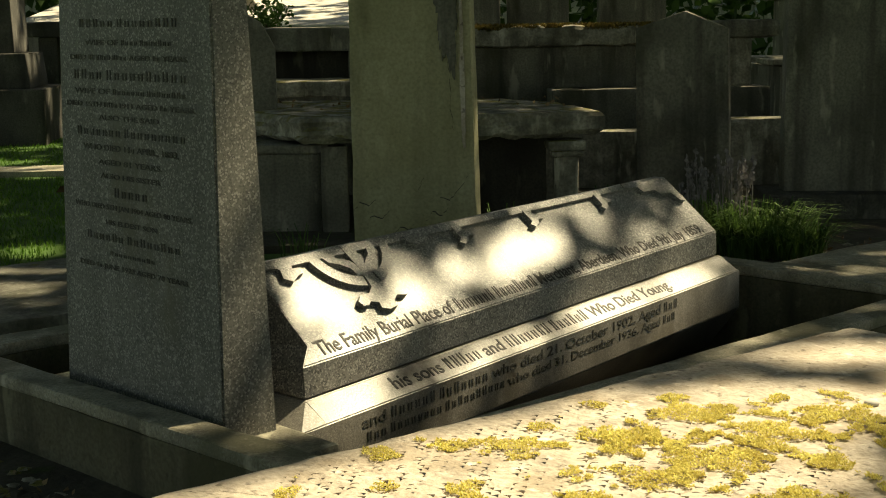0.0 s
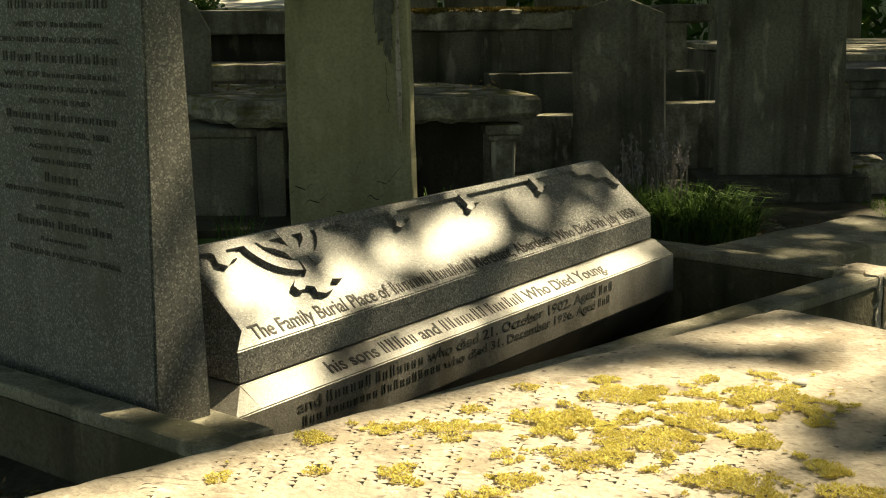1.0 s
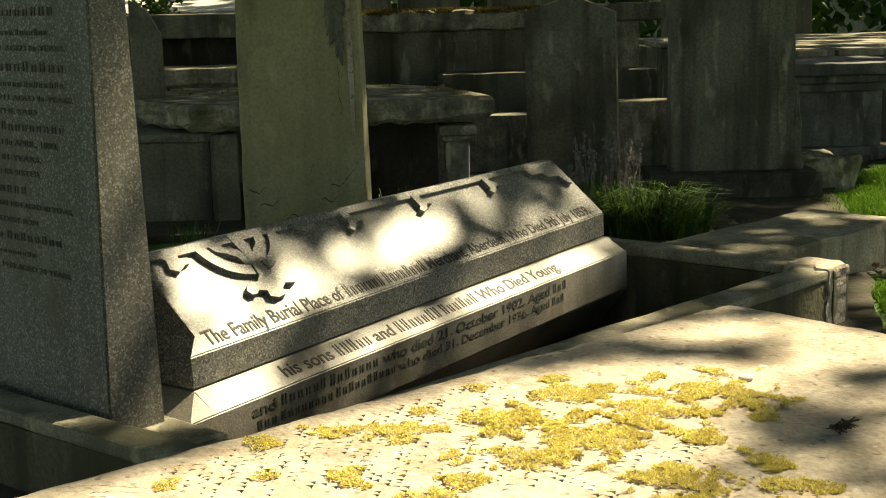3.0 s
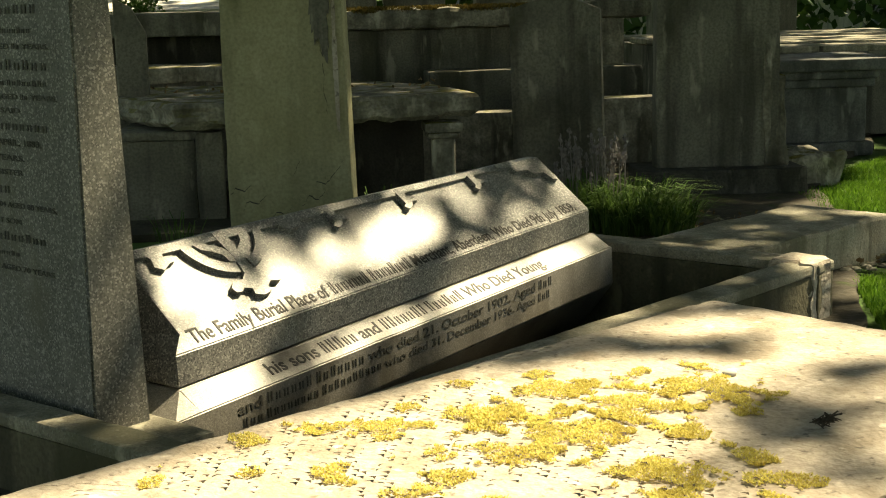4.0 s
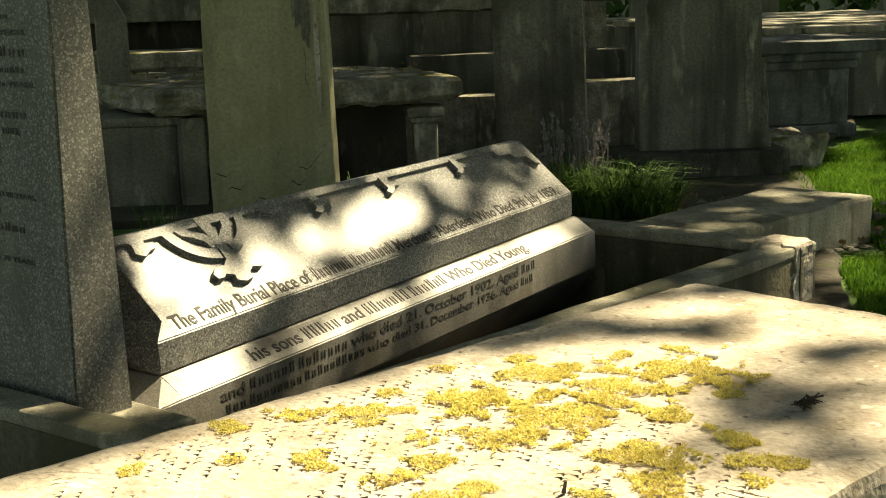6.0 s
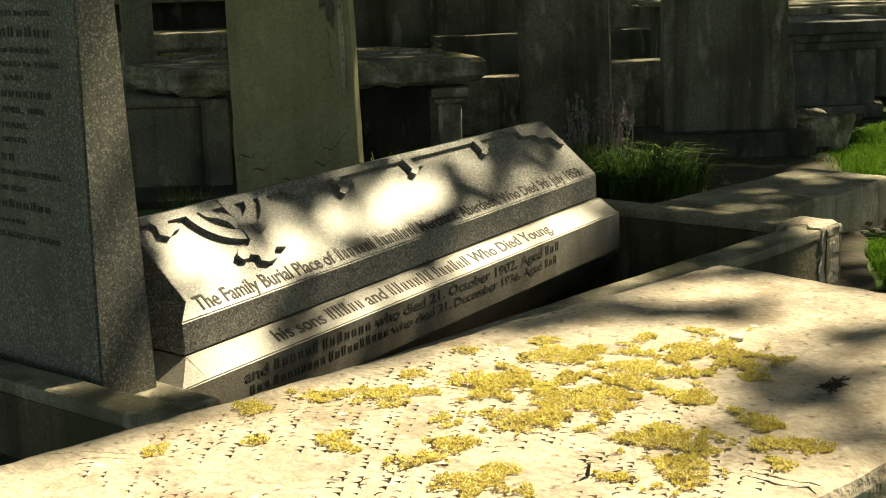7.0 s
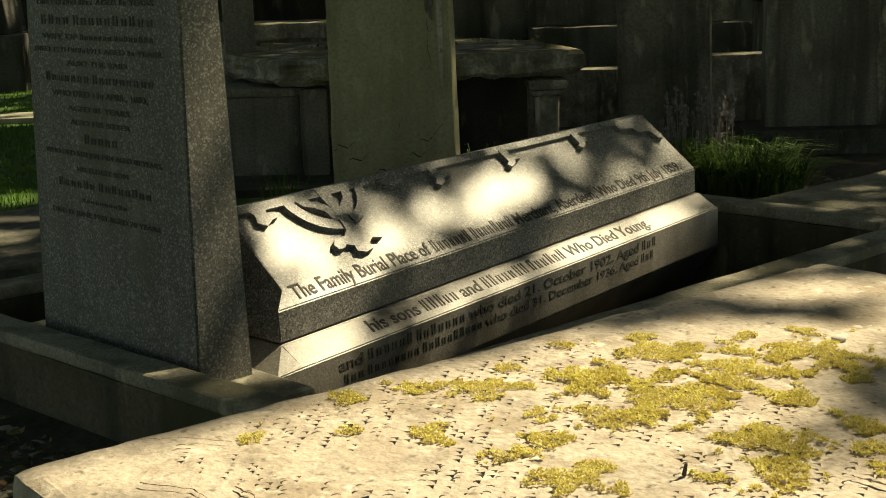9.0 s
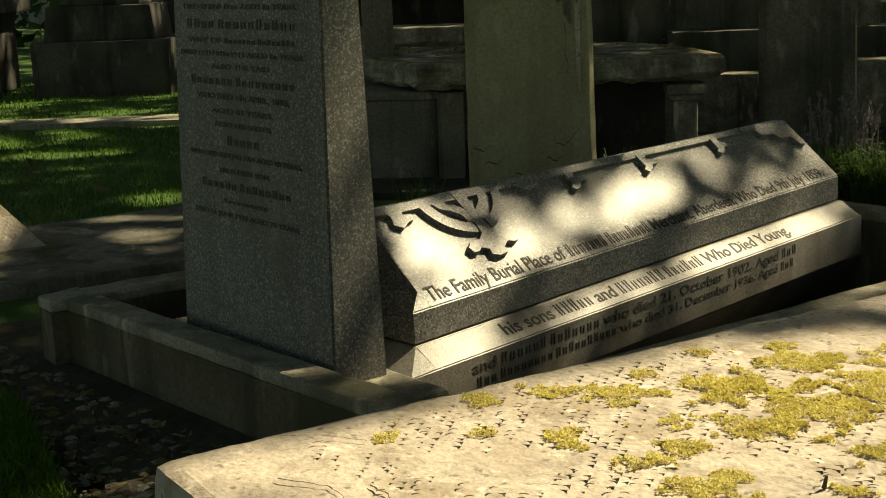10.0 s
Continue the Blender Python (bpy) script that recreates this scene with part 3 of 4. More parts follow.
def crack(parent, y, points, width, name="crack"):
    """A dark jagged line in the face that looks along -y."""
    bm = bmesh.new()
    rows = []
    fine = []
    for (x0, z0), (x1, z1) in zip(points, points[1:]):
        fine += [(x0 + (x1 - x0) * k / 4, z0 + (z1 - z0) * k / 4) for k in range(4)]
    points = [(x + 0.012 * noise.noise(Vector((x * 40, z * 40, 1))), z + 0.012 * noise.noise(Vector((x * 40, z * 40, 7)))) for x, z in fine + [points[-1]]]
    width *= 0.6
    for i, (x, z) in enumerate(points):
        w = width * (0.4 + 0.6 * math.sin(3.14 * (i + 0.5) / len(points)))
        rows.append((bm.verts.new((x, y, z - w / 2)), bm.verts.new((x + w * 0.3, y, z + w / 2))))
    for a, c in zip(rows, rows[1:]):
        bm.faces.new((a[0], c[0], c[1], a[1]))
    return part(name, bm, M_LETTER, parent, "dark crack")


crack(tan, -0.0935, [(0.14, 0.55), (0.19, 0.53), (0.21, 0.55), (0.27, 0.62), (0.29, 0.65)], 0.010)
crack(tan, -0.0935, [(0.02, 0.58), (0.05, 0.64), (0.07, 0.66)], 0.008)
crack(tan, -0.0935, [(0.20, 1.35), (0.205, 1.22), (0.215, 1.10), (0.21, 0.98), (0.22, 0.9)], 0.010)


def scar(parent, y, cx, cz, rx, rz, material, label):
    """A thin flake with a ragged outline on the face that looks along -y."""
    bm = bmesh.new()
    vs = []
    for i in range(90):
        a = 2 * math.pi * i / 90
        q = Vector((math.cos(a) * rx * 14, math.sin(a) * rz * 14, cx * 9))
        k = 1 + 0.55 * noise.noise(q * 0.6) + 0.30 * noise.noise(q * 1.7) + 0.14 * noise.noise(q * 4.0)
        vs.append(bm.verts.new((cx + rx * k * math.cos(a), y, cz + rz * k * math.sin(a))))
    f = bm.faces.new(vs)
    r = bmesh.ops.extrude_face_region(bm, geom=[f])
    bmesh.ops.translate(bm, verts=[g for g in r["geom"] if isinstance(g, bmesh.types.BMVert)], vec=(0, 0.01, 0))
    bmesh.ops.recalc_face_normals(bm, faces=bm.faces)
    bmesh.ops.triangulate(bm, faces=bm.faces)
    return part("flaked_scar", bm, material, parent, label)


scar(tan, -0.0945, 0.20, 1.62, 0.055, 0.42, M_DARK, "dark flaked scar")
scar(tan, -0.0950, 0.275, 1.25, 0.012, 0.40, M_SLAB, "pale flaked strip along the edge")
for cx, cz in ((-0.20, 0.42), (-0.06, 0.36), (0.12, 0.44), (-0.27, 0.49)):
    crack(tan, -0.0935, [(cx - 0.06, cz - 0.02), (cx - 0.02, cz + 0.03), (cx + 0.03, cz + 0.01), (cx + 0.07, cz + 0.06)], 0.009)
scar(bh, -0.0735, 0.33, 0.75, 0.03, 0.35, M_TABLE, "pale chipped strip")
crack(ph, -0.0725, [(0.27, 1.05), (0.255, 0.92), (0.27, 0.80), (0.25, 0.66), (0.265, 0.55), (0.25, 0.42)], 0.012)
part("broken_edge", block(0.16, 0.20, 0.62, (0.40, 0.02, 0.245), 0.03, 0.05, 0.02, 23, top=0.7, scale=8), M_TABLE, bh, "broken pale edge")

# ---- tombs in the background ----
mt = thing("chest_tomb", base(1.0, 12.6, 0, 3), "large dark chest tomb with a moss-covered lid", "tomb")
part("chest", block(2.5, 1.0, 1.1, (0, 0, 0), 0.02, 0.2, 0.006, 30), M_DARK, mt)
part("lid", block(2.75, 1.25, 0.17, (0, 0, 1.10), 0.04, 0.08, 0.02, 31, scale=5), M_TABLE, mt)
part("step", block(1.5, 0.4, 0.74, (0.75, -0.75, 0), 0.02, 0.15, 0.008, 32), M_DARK, mt)

MOSS_BROWN = leafy("brown_moss", (0.07, 0.055, 0.018), (0.21, 0.16, 0.05), 0.85, 0.1, 9.0)
lm = random.Random(21)
lv, lf_ = [], []
for i in range(9000):
    x, y = lm.uniform(-1.36, 1.36), -0.61 + 0.5 * lm.random() ** 2
    if noise.noise(Vector((x * 4, y * 4, 3))) + 0.5 * noise.noise(Vector((x * 13, y * 13, 1))) < -0.1:
        continue
    a, h, w = lm.uniform(0, 6.28), lm.uniform(0.012, 0.045), lm.uniform(0.008, 0.018)
    z = 1.262 - (0.035 * lm.random() if y < -0.57 else 0.0)
    n0 = len(lv)
    lv += [(x - w * math.cos(a), y - w * math.sin(a), z), (x + w * math.cos(a), y + w * math.sin(a), z), (x + lm.uniform(-0.02, 0.02), y - lm.uniform(0, 0.03), z + h)]
    lf_.append((n0, n0 + 1, n0 + 2))
from_faces("moss", lv, lf_, MOSS_BROWN, mt, "thick brown and golden moss on the lid", "stuff")

t2 = thing("table_tomb", base(-1.4, 11.9, 0, -3), "dark table tomb with a plain slab on legs", "tomb")
part("slab", block(2.1, 0.95, 0.19, (0, 0, 1.10), 0.02, 0.1, 0.008, 33), M_DARK, t2)
part("end_support", block(0.2, 0.8, 1.1, (0.85, 0, 0), 0.02, 0.2, 0.006, 34), M_DARK, t2)
# added block closing the open space, shade put into its near-black colour
part("void_filler", block(1.62, 0.5, 1.1, (-0.02, 0.15, 0), 0.01, 0.2, 0.004, 37), M_VOID, t2)
lg = thing("ledger_stone", base(-1.0, 10.75, 0, 2), "raised weathered ledger stone on a low wall", "ledger stone")
part("slab", block(1.9, 0.55, 0.12, (0, 0, 0.78), 0.02, 0.08, 0.01, 35), M_TABLE, lg)
part("wall", block(1.8, 0.45, 0.79, (0, 0, 0), 0.01, 0.2, 0.006, 36), M_DARK, lg)

ct = thing("chest_tomb", base(4.05, 11.45, 0, 3), "grey moulded chest tomb with a projecting lid", "tomb")
part("plinth", block(1.30, 0.95, 0.12, (0, 0, -0.03), 0.02, 0.2, 0.004, 40), M_SLATE, ct)
part("chest", block(1.20, 0.85, 0.46, (0, 0, 0.09), 0.012, 0.2, 0.004, 41), M_SLATE, ct)
part("moulding", join(block(1.30, 0.95, 0.07, (0, 0, 0.55), 0.02, 0.2, 0.003, 42), block(1.36, 1.0, 0.07, (0, 0, 0.62), 0.025, 0.2, 0.003, 43)), M_SLATE, ct)
part("lid", block(1.66, 1.15, 0.10, (0.06, 0, 0.69), 0.02, 0.1, 0.008, 44), M_SLATE, ct)

sm = thing("headstone", pose(-1.16, 9.55, -0.1, 0, 0, 5), "small grey gabled stone post", "headstone")
part("slab", extrude([(-0.09, 0), (0.09, 0), (0.09, 1.28), (0.0, 1.45), (-0.12, 1.52), (-0.12, 0.5)], 0.12, 0.01), M_DARK, sm)

ob_ = thing("pedestal", base(-5.2, 16.2, 0, 4), "dark stepped granite pedestal of a monument", "monument")
part("lower_step", block(1.6, 1.3, 0.66, (0, 0, -0.05), 0.02, 0.3, 0.004, 50), M_BLACKISH, ob_)
part("upper_step", block(1.3, 1.05, 0.40, (-0.02, 0, 0.61), 0.02, 0.3, 0.004, 51, top=0.94), M_BLACKISH, ob_)
part("shaft", block(0.95, 0.8, 1.6, (-0.02, 0, 1.01), 0.02, 0.3, 0.004, 52, top=0.9), M_BLACKISH, ob_)

lf = thing("ledger_stone", base(-2.95, 6.35, -0.05, 36), "flat grey ground slab in the lawn beside the plot", "ledger stone")
part("slab", block(2.5, 1.45, 0.09, (0.6, -0.05, 0), 0.015, 0.12, 0.005, 55), M_DARK, lf)
cp = thing("coped_stone", base(-2.95, 6.75, 0, 36), "pale tan coped gravestone with a sloping face", "gravestone")
part("stone", solid([[(-1.4, -0.34, -0.05), (0.33, -0.34, -0.05), (0.33, 0.30, -0.05), (-1.4, 0.30, -0.05)], [(-1.4, -0.05, 0.50), (-0.12, -0.05, 0.50), (-0.12, 0.05, 0.50), (-1.4, 0.05, 0.50)]]), M_SLAB, cp)

# raised terrace behind the tombs, open to the sun
terrace = tagged(new("bank", mesh_from(block(5.0, 12.0, 1.60, (0, 0, 0), 0.03, 0.8, 0.02, 61), "bank", M_PALE)), "raised pale gravel bank in full sun", "bank", "", "structure")
terrace.matrix_world = pose(-3.6, 26.0, 0.35, 6.5)
tg = thing("headstone", base(-3.0, 22.0, 1.47, 6), "small dark sloping gravestone on the terrace", "headstone")
part("slab", extrude([(-0.4, 0), (0.4, 0), (0.15, 0.35), (-0.15, 0.35)], 0.5, 0.02), M_DARK, tg)

# boundary
bw = new("wall_north", mesh_from(block(60, 0.5, 2.6, (0, 34, -0.2), 0.02, 1.0, 0.03, 60), "wall_north", M_PALE))
tagged(bw, "pale stone boundary wall of the churchyard", "wall", "", "structure")

# ---- stone-flagged platform ----
plat = thing("stone_platform", base(5.6, 14.6, 0, 3), "raised grave platform paved with old stone flags", "platform")
part("core", block(3.6, 4.6, 0.78, (0, 0, 0), 0.02, 0.5, 0.01, 70), M_DARK, plat)
FLAG = [mesh_from(block(0.86, 0.62, 0.06, (0, 0, 0), 0.015, 0.2, 0.006, 71 + i), "flag", M_KERB) for i in range(4)]
for r in range(7):
    for c in range(4):
        f = new("flag", FLAG[(r * 3 + c) % 4])
        f.parent = plat
        f.matrix_local = pose(-1.32 + c * 0.89 + (0.2 if r % 2 else -0.1), -1.95 + r * 0.65, 0.775 + 0.006 * ((r * 5 + c * 3) % 3), 0, 0, (r + c) % 3 - 1)

# ---- more stones of the background ----
far_chest = thing("chest_tomb", base(5.6, 18.2, 0, 3), "dark chest tomb under the trees", "tomb")
part("chest", block(1.8, 0.9, 1.5, (0, 0, 0), 0.02, 0.3, 0.006, 75), M_DARK, far_chest)
part("lid", block(2.1, 1.1, 0.14, (0, 0, 1.5), 0.03, 0.2, 0.01, 76), M_DARK, far_chest)
# this block stands for the broken end of a ledger slab
rock = thing("rock", base(3.53, 9.50, -0.05, 12), "rough pale broken end of a ledger slab beside the stone base", "rock")
part("slab_end", block(0.44, 0.46, 0.27, (0, 0, 0), 0.04, 0.04, 0.03, 77, scale=7), M_TABLE, rock)
kb = thing("kerb", base(1.45, 10.85, 0, 3), "low pale kerb stones between the tombs", "kerb", "low kerbs")
part("wall", block(1.0, 0.25, 0.46, (0, 0, 0), 0.02, 0.1, 0.008, 78), M_TABLE, kb)
kb2 = thing("kerb", base(2.62, 10.9, 0, 5), "low pale kerb stones between the tombs", "kerb", "low kerbs")
part("wall", block(0.9, 0.28, 0.54, (0, 0, 0), 0.02, 0.1, 0.008, 79), M_TABLE, kb2)
urn = thing("grave_pillar", base(2.62, 11.6, 0, 6), "weathered stone pillar with a rounded cap", "pillar")
part("foot", block(0.44, 0.36, 0.76, (0, 0, 0), 0.03, 0.12, 0.01, 80), M_DARK, urn)
part("shaft", block(0.26, 0.24, 0.40, (-0.06, 0, 0.76), 0.02, 0.1, 0.008, 81), M_TABLE, urn)
part("cap", block(0.56, 0.36, 0.15, (0.02, 0, 1.16), 0.06, 0.08, 0.012, 82), M_DARK, urn)
for x, y, w, h, az in ((0.35, 15.2, 0.9, 1.9, 4), (1.25, 15.6, 0.7, 1.85, -3), (2.4, 16.2, 0.8, 1.75, 6), (3.62, 10.7, 0.24, 1.7, 8), (-2.9, 17.5, 0.9, 1.5, 2), (6.8, 12.2, 0.7, 0.9, 10), (7.6, 16.0, 0.9, 1.9, -5)):
    g = thing("headstone", base(x, y, -0.05, az), "plain dark headstone standing in the shade", "headstone", "distant headstones")
    part("slab", block(w, 0.16, h, (0, 0, 0.1), 0.02, 0.2, 0.006, x * 7), M_DARK, g)
    part("footing", block(w + 0.14, 0.32, 0.14, (0, 0, 0), 0.02, 0.2, 0.005, x * 5), M_DARK, g)
at_left = thing("table_tomb", base(-7.6, 16.4, 0, 3), "dark table tomb at the edge of the lawn", "tomb")
part("slab", block(2.4, 1.0, 0.16, (0, 0, 0.95), 0.02, 0.2, 0.01, 85), M_BLACKISH, at_left)
for x in (-0.9, 0.0, 0.9):
    part("leg", block(0.22, 0.7, 0.95, (x, 0, 0), 0.02, 0.2, 0.005, 86), M_BLACKISH, at_left)
far_table = thing("table_tomb", base(-4.7, 19.0, 0, 0), "dark table tomb behind the pedestal", "tomb")
part("slab", block(3.2, 1.0, 0.2, (0, 0, 1.15), 0.02, 0.2, 0.01, 87), M_BLACKISH, far_table)
for x in (-1.3, -0.4, 0.5, 1.3):
    part("leg", block(0.26, 0.7, 1.15, (x, 0, 0), 0.02, 0.2, 0.005, 88), M_BLACKISH, far_table)

rng = np.random.default_rng(7)


def scatter_quads(centres, size, aspect=0.55, up=None):
    """Leaf-shaped quads of mixed turn at the centres."""
    n = len(centres)
    d = rng.normal(size=(n, 3))
    d /= np.linalg.norm(d, axis=1)[:, None]
    e = np.cross(d, rng.normal(size=(n, 3)))
    e /= np.linalg.norm(e, axis=1)[:, None]
    s = size * rng.uniform(0.7, 1.3, n)[:, None]
    a, c = d * s / 2, e * s * aspect / 2
    v = np.stack([centres - a, centres + c, centres + a, centres - c], 1).reshape(-1, 3)
    f = np.arange(4 * n).reshape(n, 4)
    return v.tolist(), f.tolist()


def blades(points, height, width, lean, z0):
    """Grass blades: slim bent triangles on points (x, y)."""
    n = len(points)
    h = height * rng.uniform(0.6, 1.3, n)
    az = rng.uniform(0, 2 * np.pi, n)
    side = np.stack([np.cos(az), np.sin(az), 0 * az], 1) * (width / 2)
    laz = rng.uniform(0, 2 * np.pi, n)
    off = np.stack([np.cos(laz), np.sin(laz), 0 * laz], 1) * (h * lean * rng.uniform(0.2, 1.0, n))[:, None]
    b = np.concatenate([points, np.full((n, 1), z0)], 1)
    tip = b + off + np.stack([0 * h, 0 * h, h], 1)
    mid = b + off * 0.35 + np.stack([0 * h, 0 * h, h * 0.6], 1)
    v = np.stack([b - side, b + side, mid + side * 0.7, tip, mid - side * 0.7], 1).reshape(-1, 3)
    f = np.arange(5 * n).reshape(n, 5)
    return v.tolist(), f.tolist()


# ---- lawns ----
def lawn(name, count, corners, height, width, label, z0=-0.03):
    a, c, d, e = (np.array(p) for p in corners)
    s, t = rng.random((2, count, 1))
    pts = (a * (1 - s) + c * s) * (1 - t) + (e * (1 - s) + d * s) * t
    v, f = blades(pts, height, width, 0.7, z0)
    return from_faces(name, v, f, M_GRASS, None, label, "stuff", "grass")


lawn("grass", 52000, [(2.25, 4.3), (4.2, 4.6), (6.2, 10.4), (3.75, 8.0)], 0.055, 0.006, "short sunlit green grass beside the ledger stone")
lawn("grass", 24000, [(2.9, 6.2), (5.2, 6.8), (5.5, 10.0), (3.3, 9.0)], 0.055, 0.008, "short green grass beyond the ledger stone")
lawn("grass", 12000, [(3.7, 8.4), (6.2, 9.0), (8.2, 13.0), (4.8, 10.6)], 0.06, 0.009, "short green grass beside the chest tomb")
lawn("grass", 16000, [(3.35, 8.2), (4.6, 8.6), (5.6, 11.6), (4.0, 9.9)], 0.055, 0.010, "short green grass before the chest tomb")
lawn("grass", 22000, [(2.12, 4.5), (3.6, 4.7), (4.2, 6.7), (2.58, 6.2)], 0.05, 0.007, "short green grass by the corner of the plot")
lawn("grass", 26000, [(-8.0, 6.9), (-2.35, 6.9), (-2.2, 12.5), (-8.6, 11.8)], 0.034, 0.009, "mown green lawn with dappled light")
lawn("grass", 16000, [(-9.5, 12.4), (-2.4, 13.2), (-3.0, 18.5), (-11, 18.0)], 0.036, 0.012, "mown green lawn before the pedestal")
lawn("grass", 30000, [(-2.6, 2.4), (-0.95, 2.75), (-1.78, 4.25), (-3.2, 5.0)], 0.05, 0.005, "tufty green grass at the edge of the soil bed", 0.0)

# ---- chips and dead leaves on the soil ----
def chips(name, count, corners, size, material, label):
    a, c, d, e = (np.array(p) for p in corners)
    r = random.Random(count)
    verts, faces = [], []
    for i in range(count):
        s, t = r.random(), r.random()
        p = (a * (1 - s) + c * s) * (1 - t) + (e * (1 - s) + d * s) * t
        k = size * r.choice((0.4, 0.5, 0.6, 0.8, 1.0, 1.6))
        n0 = len(verts)
        for zz, rad in ((0.0, 1.0), (0.35, 0.95), (0.6, 0.5)):
            for q in range(5):
                an = q * 1.2566 + i
                verts.append((p[0] + k * rad * math.cos(an) * r.uniform(0.7, 1.2), p[1] + k * rad * math.sin(an) * r.uniform(0.6, 1.1), 0.004 + k * zz * r.uniform(0.7, 1.1)))
        for l in range(2):
            for q in range(5):
                faces.append((n0 + l * 5 + q, n0 + l * 5 + (q + 1) % 5, n0 + l * 5 + 5 + (q + 1) % 5, n0 + l * 5 + 5 + q))
        faces.append(tuple(n0 + 10 + q for q in range(5)))
    return from_faces(name, verts, faces, material, None, label, "stuff", "stones")


chips("stone_chips", 900, [(-1.4, 3.3), (-0.75, 3.0), (-0.95, 3.75), (-2.2, 5.0)], 0.017, M_TABLE, "grey stone chips strewn on the soil")
chips("stone_chips", 320, [(2.15, 6.3), (3.2, 6.4), (3.5, 7.6), (1.9, 8.6)], 0.022, M_DARK, "dark stone chips and clods on the soil")
chips("clods", 700, [(-1.6, 2.9), (-0.65, 2.9), (-0.9, 3.7), (-2.2, 4.8)], 0.02, M_SOIL, "loose dark clods of soil")


def litter(name, count, corners, z, size, label):
    a, c, d, e = (np.array(p) for p in corners)
    s, t = rng.random((2, count, 1))
    pts = (a * (1 - s) + c * s) * (1 - t) + (e * (1 - s) + d * s) * t
    v, f = scatter_quads(np.concatenate([pts, z + rng.random((count, 1)) * 0.02], 1), size)
    return from_faces(name, v, f, M_DEAD, None, label, "stuff", "leaves")


litter("fallen_leaves", 260, [(-1.5, 3.0), (-0.75, 3.0), (-0.95, 3.75), (-2.1, 4.8)], 0.01, 0.03, "small brown dead leaves on the soil")
litter("fallen_leaves", 200, [(2.1, 6.4), (3.2, 6.4), (3.5, 7.6), (1.9, 8.6)], 0.015, 0.04, "brown leaf litter on the soil")
litter("fallen_leaves", 60, [(-1.1, 8.55), (0.95, 8.6), (0.9, 9.8), (-1.1, 9.8)], 0.80, 0.04, "dead leaves on the table tomb")
litter("fallen_leaves", 30, [(-6, 7.2), (-2.6, 7.2), (-3, 11.5), (-7, 11.5)], 0.02, 0.09, "scattered pale dead leaves on the lawn")

# ---- bush at the foot of the plot ----
bush = thing("grass_clump", base(1.78, 7.65, -0.02), "arching clump of long green grass with dry lavender spikes", "plant")


def clump(count, cx, cy, radius, height, width, lean):
    r, a = radius * np.sqrt(rng.random(count)), rng.uniform(0, 2 * np.pi, count)
    n = count
    root = np.stack([cx + r * np.cos(a), cy + r * np.sin(a), 0 * r], 1)
    h = height * rng.uniform(0.55, 1.15, n)
    az = a + rng.normal(0, 0.7, n)
    o = np.stack([np.cos(az), np.sin(az), 0 * az], 1) * (h * lean * rng.uniform(0.2, 1.1, n))[:, None]
    sd = np.stack([-np.sin(az), np.cos(az), 0 * az], 1) * (width / 2)
    up = np.stack([0 * h, 0 * h, h], 1)
    p1, p2, p3 = root + o * 0.2 + up * 0.55, root + o * 0.55 + up * 0.92, root + o * 1.15 + up * 0.85
    v = np.stack([root - sd, root + sd, p1 + sd, p2 + sd * 0.8, p3, p2 - sd * 0.8, p1 - sd], 1).reshape(-1, 3)
    k = np.arange(n)[:, None] * 7
    f = np.concatenate([k + [[0, 1, 2, 6]], k + [[6, 2, 3, 5]]]).tolist() + (k + [[5, 3, 4]]).tolist()
    return v.tolist(), f


v, f = clump(900, 0.05, 0.05, 0.22, 0.31, 0.009, 1.1)
from_faces("foliage", v, f, M_BUSH, bush, "long green blades", "stuff")
v, f = clump(450, -0.20, 0.15, 0.20, 0.34, 0.007, 0.8)
from_faces("foliage", v, f, M_BUSH, bush, "long green blades", "stuff")
v, f = clump(260, 0.24, -0.06, 0.17, 0.24, 0.010, 1.3)
from_faces("foliage", v, f, M_BUSH, bush, "drooping broad green blades", "stuff")
sv, sf = [], []
r_ = random.Random(5)
for i in range(34):
    x, y = r_.uniform(-0.36, 0.02), r_.uniform(-0.1, 0.35)
    h = r_.uniform(0.36, 0.64)
    lx, ly = r_.uniform(-0.08, 0.08), r_.uniform(-0.08, 0.08)
    n0 = len(sv)
    sv += [(x - 0.003, y, 0), (x + 0.003, y, 0), (x + lx + 0.003, y + ly, h), (x + lx - 0.003, y + ly, h)]
    sf.append((n0, n0 + 1, n0 + 2, n0 + 3))
    for q in range(16):
        t = 1 - 0.22 * r_.random()
        cx, cy, cz, k = x + lx * t + r_.uniform(-0.012, 0.012), y + ly * t + r_.uniform(-0.012, 0.012), h * t, r_.uniform(0.008, 0.014)
        n0 = len(sv)
        an = r_.uniform(0, 6.28)
        sv += [(cx - k * math.cos(an), cy - k * math.sin(an), cz), (cx, cy, cz - k), (cx + k * math.cos(an), cy + k * math.sin(an), cz), (cx, cy, cz + k * 1.3)]
        sf.append((n0, n0 + 1, n0 + 2, n0 + 3))
from_faces("bloom", sv, sf, M_FLOWER, bush, "dry greyish lavender flower spikes", "stuff")
for x, y, c, h in ((0.85, 8.0, 90, 0.3), (1.05, 8.3, 70, 0.32), (0.45, 7.9, 50, 0.28), (-0.75, 7.6, 40, 0.22), (1.25, 5.0, 14, 0.2)):
    tuft = thing("grass_tuft", base(x, y, 0), "loose tuft of green grass at the foot of a stone", "plant", "grass tufts")
    v, f = clump(c, 0, 0, 0.12, h, 0.007, 0.7)
    from_faces("foliage", v, f, M_BUSH, tuft, "", "stuff")

